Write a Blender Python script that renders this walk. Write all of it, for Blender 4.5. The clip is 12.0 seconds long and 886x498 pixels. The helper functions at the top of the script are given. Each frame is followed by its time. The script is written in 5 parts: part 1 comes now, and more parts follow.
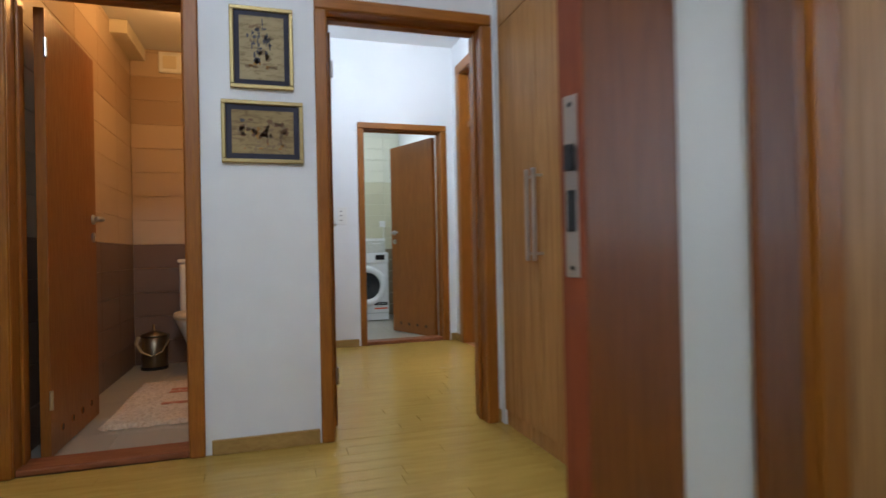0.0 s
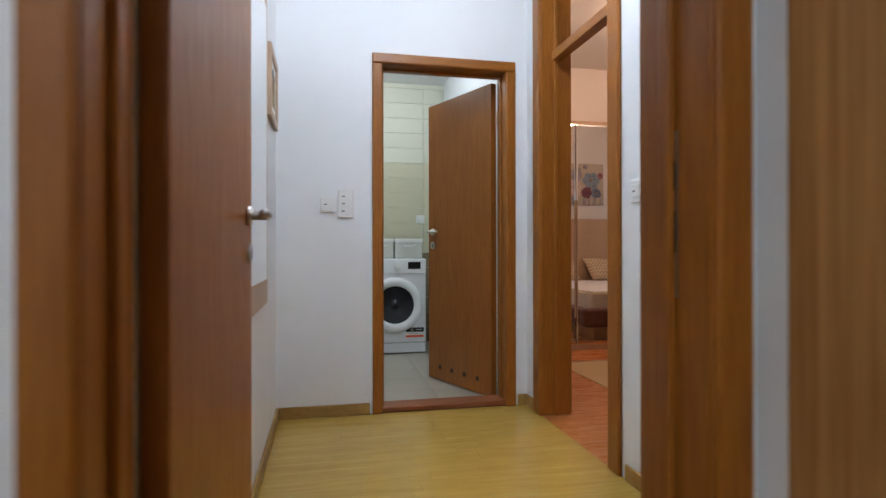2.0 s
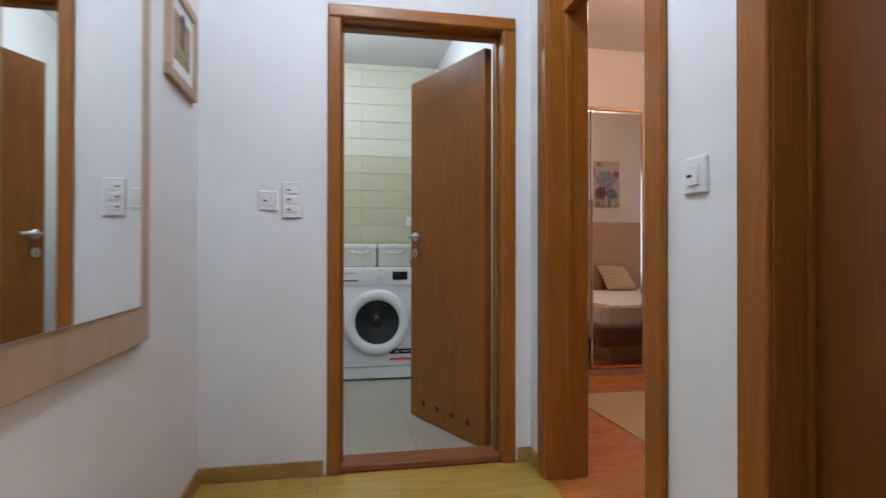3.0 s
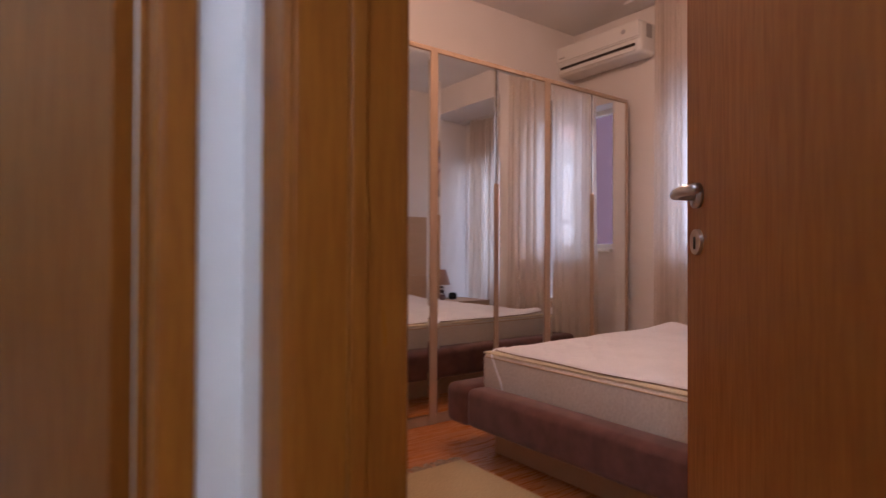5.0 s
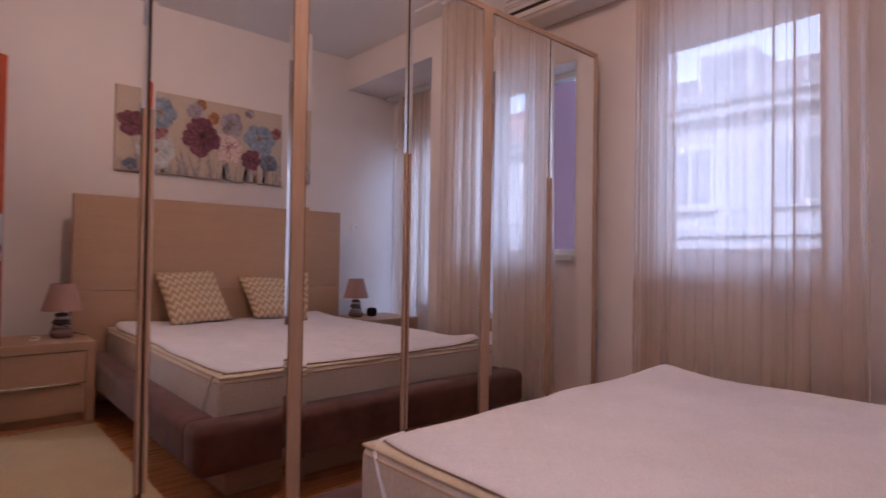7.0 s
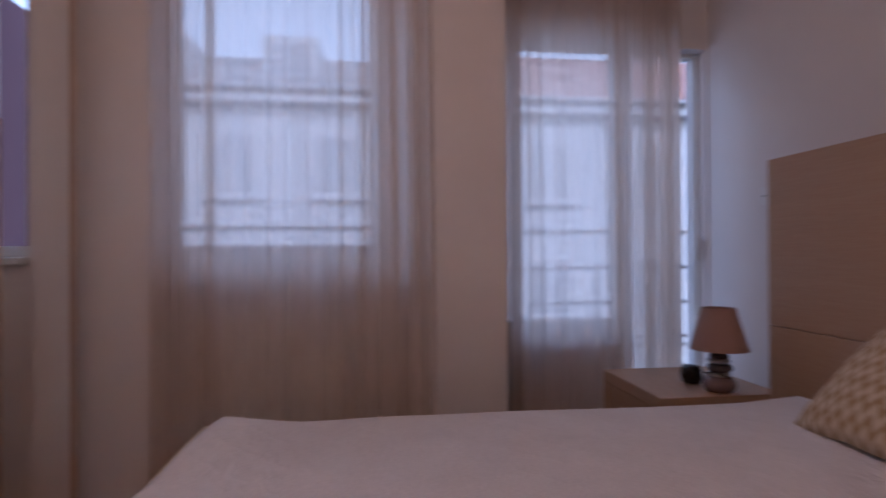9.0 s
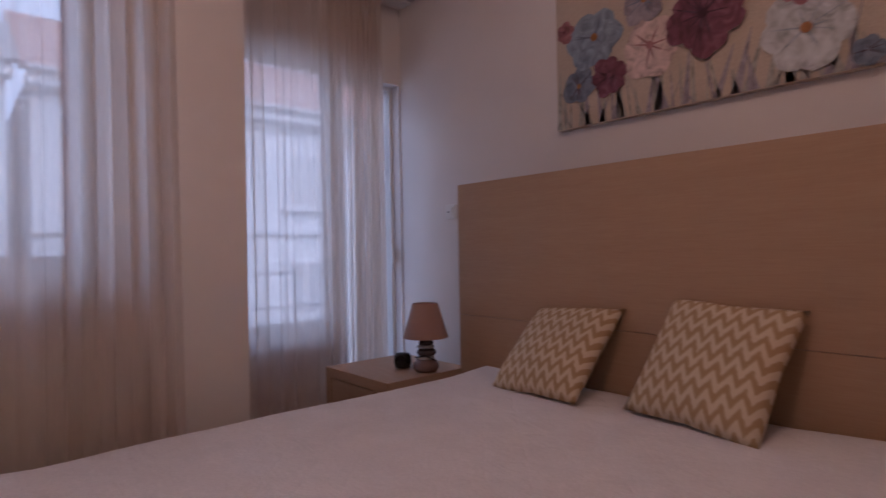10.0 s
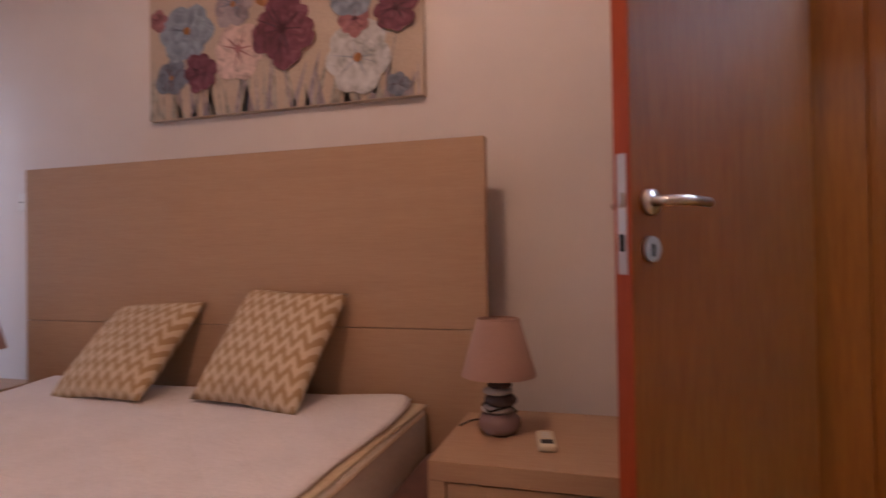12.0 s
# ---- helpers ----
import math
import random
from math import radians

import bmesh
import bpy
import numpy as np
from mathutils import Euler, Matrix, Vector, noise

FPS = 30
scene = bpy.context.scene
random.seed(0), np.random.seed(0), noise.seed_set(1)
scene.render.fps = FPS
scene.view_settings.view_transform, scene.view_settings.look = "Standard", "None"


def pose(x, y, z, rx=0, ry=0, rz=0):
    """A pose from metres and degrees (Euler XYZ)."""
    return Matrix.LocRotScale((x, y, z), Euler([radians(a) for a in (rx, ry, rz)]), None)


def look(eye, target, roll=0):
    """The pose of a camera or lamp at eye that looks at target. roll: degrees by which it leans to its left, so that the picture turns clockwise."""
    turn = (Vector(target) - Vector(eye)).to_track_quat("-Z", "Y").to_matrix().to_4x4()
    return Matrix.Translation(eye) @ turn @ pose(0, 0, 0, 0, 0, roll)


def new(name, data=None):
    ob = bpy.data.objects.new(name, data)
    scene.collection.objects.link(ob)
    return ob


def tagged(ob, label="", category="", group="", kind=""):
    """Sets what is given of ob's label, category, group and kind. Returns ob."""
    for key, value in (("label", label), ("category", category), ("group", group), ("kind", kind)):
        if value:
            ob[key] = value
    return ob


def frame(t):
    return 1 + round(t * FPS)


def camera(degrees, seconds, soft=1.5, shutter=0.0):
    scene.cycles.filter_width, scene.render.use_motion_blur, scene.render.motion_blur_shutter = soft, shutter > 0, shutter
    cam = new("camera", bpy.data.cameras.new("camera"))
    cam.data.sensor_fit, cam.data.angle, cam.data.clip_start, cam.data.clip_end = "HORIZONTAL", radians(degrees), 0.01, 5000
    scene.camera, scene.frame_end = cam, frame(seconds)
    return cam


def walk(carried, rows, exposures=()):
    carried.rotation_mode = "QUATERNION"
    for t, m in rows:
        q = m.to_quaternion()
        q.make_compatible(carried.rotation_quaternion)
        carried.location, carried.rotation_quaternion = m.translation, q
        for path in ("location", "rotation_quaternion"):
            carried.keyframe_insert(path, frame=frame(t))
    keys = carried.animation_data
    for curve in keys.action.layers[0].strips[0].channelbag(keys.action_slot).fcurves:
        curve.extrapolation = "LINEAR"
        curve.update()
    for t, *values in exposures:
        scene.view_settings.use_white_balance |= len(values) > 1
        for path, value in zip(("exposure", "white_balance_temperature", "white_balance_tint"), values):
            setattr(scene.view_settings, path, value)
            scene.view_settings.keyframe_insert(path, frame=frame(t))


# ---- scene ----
cam = camera(76.4, 12.0, soft=1.45, shutter=0.5)
PATH = [
    (0, (-0.236, -0.138, 0.848), (0.352, 1.773, 0.856), -1.2),
    (0.2, (-0.174, 0.052, 0.859), (0.334, 1.986, 0.867), -1.0),
    (0.5, (-0.084, 0.336, 0.874), (0.358, 2.287, 0.884), -0.6),
    (1, (0.047, 0.852, 0.892), (0.447, 2.811, 0.903), -0.5),
    (1.5, (0.1690, 1.338, 0.885), (0.5510, 3.301, 0.906), -0.1),
    (2, (0.275, 1.796, 0.93), (0.69, 3.752, 0.932), -0.1),
    (2.5, (0.421, 2.175, 0.928), (0.78, 4.142, 0.944), -0.0),
    (2.7, (0.494, 2.3, 0.939), (0.829, 4.272, 0.956), 0.1),
    (4.3, (0.817, 3.522, 1.0), (1.802, 5.262, 0.99), 0.0),
    (4.5, (0.907, 3.671, 0.998), (1.949, 5.378, 0.991), 0.0),
    (5, (1.177, 4.04, 0.947), (2.368, 5.646, 0.967), 0.2),
    (5.5, (1.474, 4.303, 0.969), (2.78, 5.817, 0.977), 0.4),
    (6, (1.746, 4.518, 0.945), (3.04, 6.043, 0.965), 0.5),
    (6.5, (1.946, 4.699, 0.977), (3.228, 6.234, 0.991), 0.5),
    (6.7, (2.021, 4.757, 0.964), (3.302, 6.292, 0.988), 0.7),
    (8.5, (2.511, 5.419, 1.029), (4.475, 5.798, 1.029), -0.5),
    (9, (2.722, 5.577, 1.01), (4.707, 5.337, 1.02), -0.3),
    (9.5, (2.745, 5.856, 1.013), (4.464, 4.834, 1.032), -0.7),
    (10, (2.703, 5.966, 1.033), (4.199, 4.639, 1.041), -1.0),
    (10.5, (2.608, 5.981, 1.006), (3.894, 4.45, 1.029), -0.7),
    (11, (2.524, 5.964, 1.018), (3.527, 4.234, 1.027), -1.0),
    (11.5, (2.463, 5.932, 1.047), (3.274, 4.104, 1.019), -1.1),
    (12, (2.369, 5.862, 0.969), (2.929, 3.942, 0.991), -0.9),
]
EXPOSURES = [(0.0, 2.5, 5500, 8), (0.5, 2.7, 5700, 9), (1.0, 2.65, 5700, 9), (1.6, 2.5, 5650, 9), (2.7, 2.5, 5600, 10), (4.3, 2.1, 5750, 16), (5.0, 2.35, 5550, 24), (5.5, 2.6, 5250, 26), (6.5, 2.45, 5050, 26), (8.3, 1.68, 4700, 20), (9.3, 1.42, 4780, 21), (10.5, 1.62, 5080, 24), (11.5, 1.98, 5350, 24), (12.0, 2.3, 5500, 23)]
walk(cam, [(t, look(eye, target, roll)) for t, eye, target, roll in PATH], EXPOSURES)

# ---- world and light ----
world = bpy.data.worlds.new("sky")
scene.world = world
world.use_nodes = True
wn = world.node_tree.nodes
sky = wn.new("ShaderNodeTexSky")
sky.sky_type, sky.sun_disc, sky.sun_elevation, sky.sun_rotation = "NISHITA", False, radians(37), radians(239)
sky.air_density, sky.dust_density = 1.0, 4.0
world.node_tree.links.new(sky.outputs[0], wn["Background"].inputs[0])
wn["Background"].inputs[1].default_value = 0.15


def lamp(name, kind, m, watts, colour, size=0.3, size_y=None, spread=180):
    data = bpy.data.lights.new(name, kind)
    data.energy, data.color = watts, colour
    if kind == "AREA":
        data.shape, data.size = "DISK", size
        data.spread = radians(spread)
        if size_y:
            data.shape, data.size_y = "RECTANGLE", size_y
    elif kind == "SUN":
        data.angle = radians(12)
    else:
        data.shadow_soft_size = size
    ob = new(name, data)
    ob.matrix_world = m
    return ob


lamp("sun", "SUN", look((-10, -6, 9), (0, 0, 0)), 1.1, (1.0, 0.97, 0.93))
WARM, WHITE = (1.0, 0.46, 0.12), (0.97, 0.99, 1.0)
lamp("hall_lamp", "POINT", pose(-0.35, 0.1, 2.655), 8.5, WHITE, 0.09)
lamp("passage_lamp", "POINT", pose(0.75, 3.75, 2.655), 6, WHITE, 0.09)
lamp("wc_lamp", "POINT", pose(-0.7, 3.7, 2.37), 2.4, WARM, 0.07)
lamp("bathroom_lamp", "POINT", pose(0.6, 6.2, 2.46), 4.2, (1.0, 1.0, 0.94), 0.08)
lamp("bedroom_lamp", "POINT", pose(2.95, 5.6, 2.655), 7, (1.0, 0.57, 0.32), 0.09)


# ---- materials ----
def material(name, colour, rough=0.5, metal=0.0, **extra):
    m = bpy.data.materials.new(name)
    m.use_nodes = True
    b = m.node_tree.nodes["Principled BSDF"]
    b.inputs["Base Color"].default_value = (*colour, 1)
    b.inputs["Roughness"].default_value = rough
    b.inputs["Metallic"].default_value = metal
    for key, value in extra.items():
        b.inputs[key.replace("_", " ")].default_value = value
    return m


def ramp(nt, fac, stops):
    r = nt.nodes.new("ShaderNodeValToRGB")
    while len(r.color_ramp.elements) < len(stops):
        r.color_ramp.elements.new(0.5)
    for e, (p, c) in zip(r.color_ramp.elements, stops):
        e.position, e.color = p, (*c, 1)
    nt.links.new(fac, r.inputs[0])
    return r.outputs[0]


def noise_tex(nt, scale, stretch=(1, 1, 1), detail=4.0, rough=0.55, distort=0.0, shift=False):
    tc, mp, nz = (nt.nodes.new(k) for k in ("ShaderNodeTexCoord", "ShaderNodeMapping", "ShaderNodeTexNoise"))
    mp.inputs["Scale"].default_value = stretch
    source = tc.outputs["Object"]
    if shift:
        info, add = nt.nodes.new("ShaderNodeObjectInfo"), nt.nodes.new("ShaderNodeVectorMath")
        mul = nt.nodes.new("ShaderNodeMath")
        mul.operation, mul.inputs[1].default_value = "MULTIPLY", 37.0
        nt.links.new(info.outputs["Random"], mul.inputs[0])
        nt.links.new(source, add.inputs[0])
        nt.links.new(mul.outputs[0], add.inputs[1])
        source = add.outputs[0]
    nt.links.new(source, mp.inputs[0])
    nt.links.new(mp.outputs[0], nz.inputs["Vector"])
    nz.inputs["Scale"].default_value, nz.inputs["Detail"].default_value = scale, detail
    nz.inputs["Roughness"].default_value, nz.inputs["Distortion"].default_value = rough, distort
    return nz.outputs["Fac"]


def bumped(m, fac, strength, distance=0.002):
    nt = m.node_tree
    b = nt.nodes.new("ShaderNodeBump")
    b.inputs["Strength"].default_value, b.inputs["Distance"].default_value = strength, distance
    nt.links.new(fac, b.inputs["Height"])
    nt.links.new(b.outputs[0], nt.nodes["Principled BSDF"].inputs["Normal"])


def plaster(name, colour, rough=0.75):
    m = material(name, colour, rough)
    nt = m.node_tree
    big = noise_tex(nt, 1.3, detail=3)
    c0, c1 = [v * 0.95 for v in colour], [min(v * 1.03, 0.9) for v in colour]
    nt.links.new(ramp(nt, big, [(0.3, c0), (0.7, c1)]), nt.nodes["Principled BSDF"].inputs["Base Color"])
    bumped(m, noise_tex(nt, 160, detail=3), 0.12, 0.001)
    return m


def veneer(name, dark, light, stretch, scale=14, rough=0.38, shift=True, streak=1.0):
    """Wood: long grain, broad tone drift, fine relief."""
    m = material(name, light, rough, 0.0, Specular_IOR_Level=0.35)
    nt = m.node_tree
    p = nt.nodes["Principled BSDF"]
    grain = noise_tex(nt, scale, stretch, detail=6, rough=0.6, distort=0.4, shift=shift)
    drift = noise_tex(nt, 1.6, [0.4 + 0.6 * v for v in stretch], detail=2, shift=shift)
    mix = nt.nodes.new("ShaderNodeMix")
    mix.data_type, mix.blend_type = "RGBA", "MULTIPLY"
    mix.inputs[0].default_value = 0.6 * streak
    nt.links.new(ramp(nt, grain, [(0.28, dark), (0.5, [(a + b) / 2 for a, b in zip(dark, light)]), (0.72, light)]), mix.inputs[6])
    nt.links.new(ramp(nt, drift, [(0.3, (0.72, 0.70, 0.68)), (0.7, (1, 1, 1))]), mix.inputs[7])
    nt.links.new(mix.outputs[2], p.inputs["Base Color"])
    nt.links.new(ramp(nt, grain, [(0.2, (rough + 0.1,) * 3), (0.8, (rough - 0.06,) * 3)]), p.inputs["Roughness"])
    bumped(m, grain, 0.12, 0.001)
    return m


WALL = plaster("white_wall_paint", (0.78, 0.79, 0.80))
BED_WALL = plaster("bedroom_wall_paint", (0.77, 0.735, 0.71))
CEIL = plaster("ceiling_paint", (0.80, 0.80, 0.79), 0.85)
UP = (14, 14, 1)
DOOR = veneer("beech_door_veneer", (0.225, 0.071, 0.008), (0.325, 0.117, 0.014), UP, 7, 0.36, streak=0.55)
CASE = veneer("beech_casing_veneer", (0.245, 0.081, 0.009), (0.36, 0.136, 0.016), UP, 7, 0.30, streak=0.5)
CASE_X = veneer("beech_casing_cross", (0.245, 0.081, 0.009), (0.36, 0.136, 0.016), (1, 14, 14), 7, 0.30, streak=0.5)
EDGE = veneer("door_edge_banding", (0.33, 0.055, 0.012), (0.42, 0.08, 0.02), UP, 7, 0.42)
THRESH = veneer("worn_threshold_wood", (0.20, 0.06, 0.018), (0.36, 0.13, 0.05), (1, 14, 14), 6, 0.5)
ZEBRA = veneer("striped_cupboard_laminate", (0.31, 0.135, 0.034), (0.56, 0.31, 0.10), (26, 26, 0.7), 3.2, 0.45)
GLAZED = veneer("dark_glazed_door_wood", (0.14, 0.042, 0.006), (0.195, 0.063, 0.010), UP, 7, 0.34)
GLAZED_EDGE = veneer("dark_door_edge_banding", (0.15, 0.030, 0.006), (0.21, 0.045, 0.010), UP, 7, 0.42)
OAK = veneer("light_oak_laminate", (0.45, 0.30, 0.19), (0.50, 0.35, 0.222), (1.2, 14, 26), 10, 0.45, streak=0.25)
BEIGE = veneer("beige_wardrobe_laminate", (0.46, 0.32, 0.215), (0.54, 0.39, 0.27), UP, 8, 0.45)
PLANK = veneer("bamboo_floor_plank", (0.42, 0.255, 0.045), (0.57, 0.385, 0.085), (1, 12, 12), 4, 0.2, streak=0.6)
PLANK_RED = veneer("red_oak_floor_plank", (0.40, 0.135, 0.032), (0.56, 0.215, 0.056), (1, 16, 16), 5, 0.26, streak=0.5)
BASE = veneer("oak_baseboard_wood", (0.34, 0.20, 0.05), (0.46, 0.29, 0.085), (5, 5, 16), 5, 0.4)
LOCK = material("dulled_lock_steel", (0.34, 0.30, 0.27), 0.33, 1.0)
STEEL = material("brushed_steel", (0.62, 0.61, 0.60), 0.28, 1.0)
bumped(STEEL, noise_tex(STEEL.node_tree, 60, (1, 1, 12)), 0.05, 0.0005)
CHROME = material("chrome", (0.8, 0.8, 0.8), 0.12, 1.0)
GREY_METAL = material("grey_painted_tube", (0.42, 0.41, 0.40), 0.4, 0.3)
MIRROR = material("mirror_glass", (0.86, 0.87, 0.86), 0.015, 1.0)
BLACK = material("black_plastic", (0.012, 0.012, 0.013), 0.25)
# near-black colour stands in for the shade inside gaps, holes and slots
GAP = material("gap_shade", (0.03, 0.02, 0.015), 0.7)
PLASTIC = material("white_plastic", (0.78, 0.78, 0.76), 0.35)
IVORY = material("ivory_plastic", (0.72, 0.66, 0.5), 0.4)
ENAMEL = material("white_enamel", (0.80, 0.81, 0.82), 0.2)
CERAMIC = material("white_ceramic", (0.80, 0.78, 0.72), 0.12)
BLUE = material("blue_packaging", (0.02, 0.03, 0.35), 0.4)
RED = material("orange_red_print", (0.75, 0.12, 0.03), 0.5)
FROST = material("frosted_glass", (0.76, 0.76, 0.70), 0.4, 0.0, Transmission_Weight=0.12)
bumped(FROST, noise_tex(FROST.node_tree, 60), 0.2)
DARKGLASS = material("dark_porthole_glass", (0.01, 0.01, 0.012), 0.05)
GOLD = material("brushed_gold_frame", (0.38, 0.29, 0.12), 0.45, 0.6)
bumped(GOLD, noise_tex(GOLD.node_tree, 90), 0.15)
MATBLUE = material("dark_blue_mount", (0.035, 0.035, 0.055), 0.8)
CLEAR = material("window_glass", (1, 1, 1), 0.0, 0.0, Transmission_Weight=1.0, IOR=1.02)
BIN = material("bin_metal", (0.22, 0.18, 0.12), 0.3, 0.9)
BAG = material("thin_plastic_bag", (0.6, 0.5, 0.3), 0.3, 0.0, Alpha=0.5)
INK = material("dark_ink", (0.02, 0.018, 0.018), 0.7)


def fabric(name, c0, c1, scale=220, rough=0.95, bump=0.35, sheen=0.2):
    m = material(name, c1, rough, 0.0, Sheen_Weight=sheen)
    nt = m.node_tree
    fine, broad = noise_tex(nt, scale, detail=2), noise_tex(nt, 5, detail=3)
    mix = nt.nodes.new("ShaderNodeMix")
    mix.data_type, mix.blend_type = "RGBA", "MULTIPLY"
    mix.inputs[0].default_value = 0.5
    nt.links.new(ramp(nt, fine, [(0.3, c0), (0.7, c1)]), mix.inputs[6])
    nt.links.new(ramp(nt, broad, [(0.3, (0.82, 0.82, 0.82)), (0.7, (1, 1, 1))]), mix.inputs[7])
    nt.links.new(mix.outputs[2], nt.nodes["Principled BSDF"].inputs["Base Color"])
    bumped(m, fine, bump, 0.001)
    return m


SUEDE = fabric("brown_suede", (0.095, 0.034, 0.024), (0.165, 0.066, 0.048), 11, bump=0.15, sheen=0.25)
TICKING = fabric("cream_mattress_fabric", (0.60, 0.53, 0.44), (0.70, 0.63, 0.54), 90)
BINDING = fabric("pad_edge_binding", (0.19, 0.11, 0.065), (0.27, 0.17, 0.11), 300)
TOPCREAM = fabric("cream_mattress_top", (0.66, 0.55, 0.36), (0.74, 0.64, 0.45), 90)
PIPING = fabric("mattress_piping", (0.50, 0.36, 0.22), (0.58, 0.44, 0.28), 300)
RUG = fabric("cream_rug_weave", (0.42, 0.31, 0.15), (0.54, 0.42, 0.22), 120, bump=0.8)
FRINGE = fabric("rug_fringe", (0.30, 0.22, 0.15), (0.52, 0.43, 0.32), 60)
SHADE = fabric("mauve_lampshade_fabric", (0.36, 0.22, 0.18), (0.42, 0.27, 0.22), 400, bump=0.2)
STONE_D = material("dark_glazed_stone", (0.10, 0.075, 0.075), 0.18)
STONE_M = material("mauve_glazed_stone", (0.24, 0.16, 0.15), 0.16)
STONE_L = material("pale_glazed_stone", (0.62, 0.60, 0.58), 0.18)
BATHMAT = fabric("shaggy_bath_mat", (0.52, 0.42, 0.30), (0.74, 0.64, 0.50), 70, bump=1.0)
BATHRED = fabric("bath_mat_stripe", (0.45, 0.16, 0.08), (0.55, 0.22, 0.11), 70, bump=1.0)


def quilt():
    m = fabric("quilted_mattress_pad", (0.75, 0.735, 0.755), (0.84, 0.825, 0.845), 140, bump=0.25)
    nt = m.node_tree
    folds = noise_tex(nt, 5.5, (1.0, 2.2, 1), detail=5, rough=0.62, distort=1.2)
    b = nt.nodes.new("ShaderNodeBump")
    b.inputs["Strength"].default_value, b.inputs["Distance"].default_value = 0.42, 0.02
    tc, sep = nt.nodes.new("ShaderNodeTexCoord"), nt.nodes.new("ShaderNodeSeparateXYZ")
    nt.links.new(tc.outputs["Object"], sep.inputs[0])

    def op(kind, a, c=0.0):
        n = nt.nodes.new("ShaderNodeMath")
        n.operation = kind
        for i, v in enumerate((a, c)):
            if isinstance(v, (int, float)):
                n.inputs[i].default_value = v
            else:
                nt.links.new(v, n.inputs[i])
        return n.outputs[0]

    wob = op("MULTIPLY", folds, 0.05)
    seams = []
    for kind in ("ADD", "SUBTRACT"):
        d = op("ADD", op(kind, sep.outputs[0], sep.outputs[1]), wob)
        seams.append(op("POWER", op("ABSOLUTE", op("SINE", op("MULTIPLY", d, math.pi / 0.15))), 0.35))
    height = op("ADD", folds, op("MULTIPLY", op("MINIMUM", seams[0], seams[1]), 0.26))
    nt.links.new(height, b.inputs["Height"])
    old = next(n for n in nt.nodes if n.type == "BUMP" and n != b)
    nt.links.new(old.outputs[0], b.inputs["Normal"])
    nt.links.new(b.outputs[0], nt.nodes["Principled BSDF"].inputs["Normal"])
    return m


QUILT = quilt()


def chevron():
    m = material("chevron_cushion_fabric", (0.5, 0.4, 0.3), 0.95)
    nt = m.node_tree
    tc, sep = nt.nodes.new("ShaderNodeTexCoord"), nt.nodes.new("ShaderNodeSeparateXYZ")
    nt.links.new(tc.outputs["Object"], sep.inputs[0])

    def op(kind, a, b):
        n = nt.nodes.new("ShaderNodeMath")
        n.operation = kind
        for i, v in enumerate((a, b)):
            if v is None:
                continue
            if isinstance(v, (int, float)):
                n.inputs[i].default_value = v
            else:
                nt.links.new(v, n.inputs[i])
        return n.outputs[0]

    zig = op("PINGPONG", op("ADD", sep.outputs["X"], 5.0), 0.024)
    rows = op("FRACT", op("MULTIPLY", op("ADD", sep.outputs["Z"], op("MULTIPLY", zig, 1.8)), 17.0), None)
    wob = noise_tex(nt, 60)
    line = op("GREATER_THAN", op("ADD", rows, op("MULTIPLY", op("SUBTRACT", wob, 0.5), 0.5)), 0.5)
    mix = nt.nodes.new("ShaderNodeMix")
    mix.data_type = "RGBA"
    mix.inputs[6].default_value, mix.inputs[7].default_value = (0.42, 0.29, 0.155, 1), (0.65, 0.55, 0.40, 1)
    nt.links.new(line, mix.inputs[0])
    nt.links.new(mix.outputs[2], nt.nodes["Principled BSDF"].inputs["Base Color"])
    bumped(m, noise_tex(nt, 260), 0.4, 0.001)
    return m


CHEVRON = chevron()


def sheer(name, colour, open_share):
    m = bpy.data.materials.new(name)
    m.use_nodes = True
    nt = m.node_tree
    nt.nodes.clear()
    out, mixa, mixb, tr, tl, df = (nt.nodes.new("ShaderNode" + k) for k in ("OutputMaterial", "MixShader", "MixShader", "BsdfTransparent", "BsdfTranslucent", "BsdfDiffuse"))
    tl.inputs[0].default_value = df.inputs[0].default_value = (*colour, 1)
    mixa.inputs[0].default_value = 0.22
    threads = noise_tex(nt, 300, (1, 1, 0.05), detail=2)
    share = ramp(nt, threads, [(0.3, (1 - open_share - 0.03,) * 3), (0.7, (1 - open_share + 0.03,) * 3)])
    nt.links.new(tl.outputs[0], mixa.inputs[1])
    nt.links.new(df.outputs[0], mixa.inputs[2])
    nt.links.new(share, mixb.inputs[0])
    nt.links.new(tr.outputs[0], mixb.inputs[1])
    nt.links.new(mixa.outputs[0], mixb.inputs[2])
    nt.links.new(mixb.outputs[0], out.inputs[0])
    return m


SHEER = sheer("sheer_beige_curtain", (0.85, 0.78, 0.71), 0.20)


def tile_mat(name, colour, rough=0.4):
    m = material(name, colour, rough)
    nt = m.node_tree
    info = nt.nodes.new("ShaderNodeObjectInfo")
    c0, c1 = [v * 0.965 for v in colour], [min(1, v * 1.03) for v in colour]
    nt.links.new(ramp(nt, info.outputs["Random"], [(0, c0), (1, c1)]), nt.nodes["Principled BSDF"].inputs["Base Color"])
    bumped(m, noise_tex(nt, 12), 0.05)
    return m


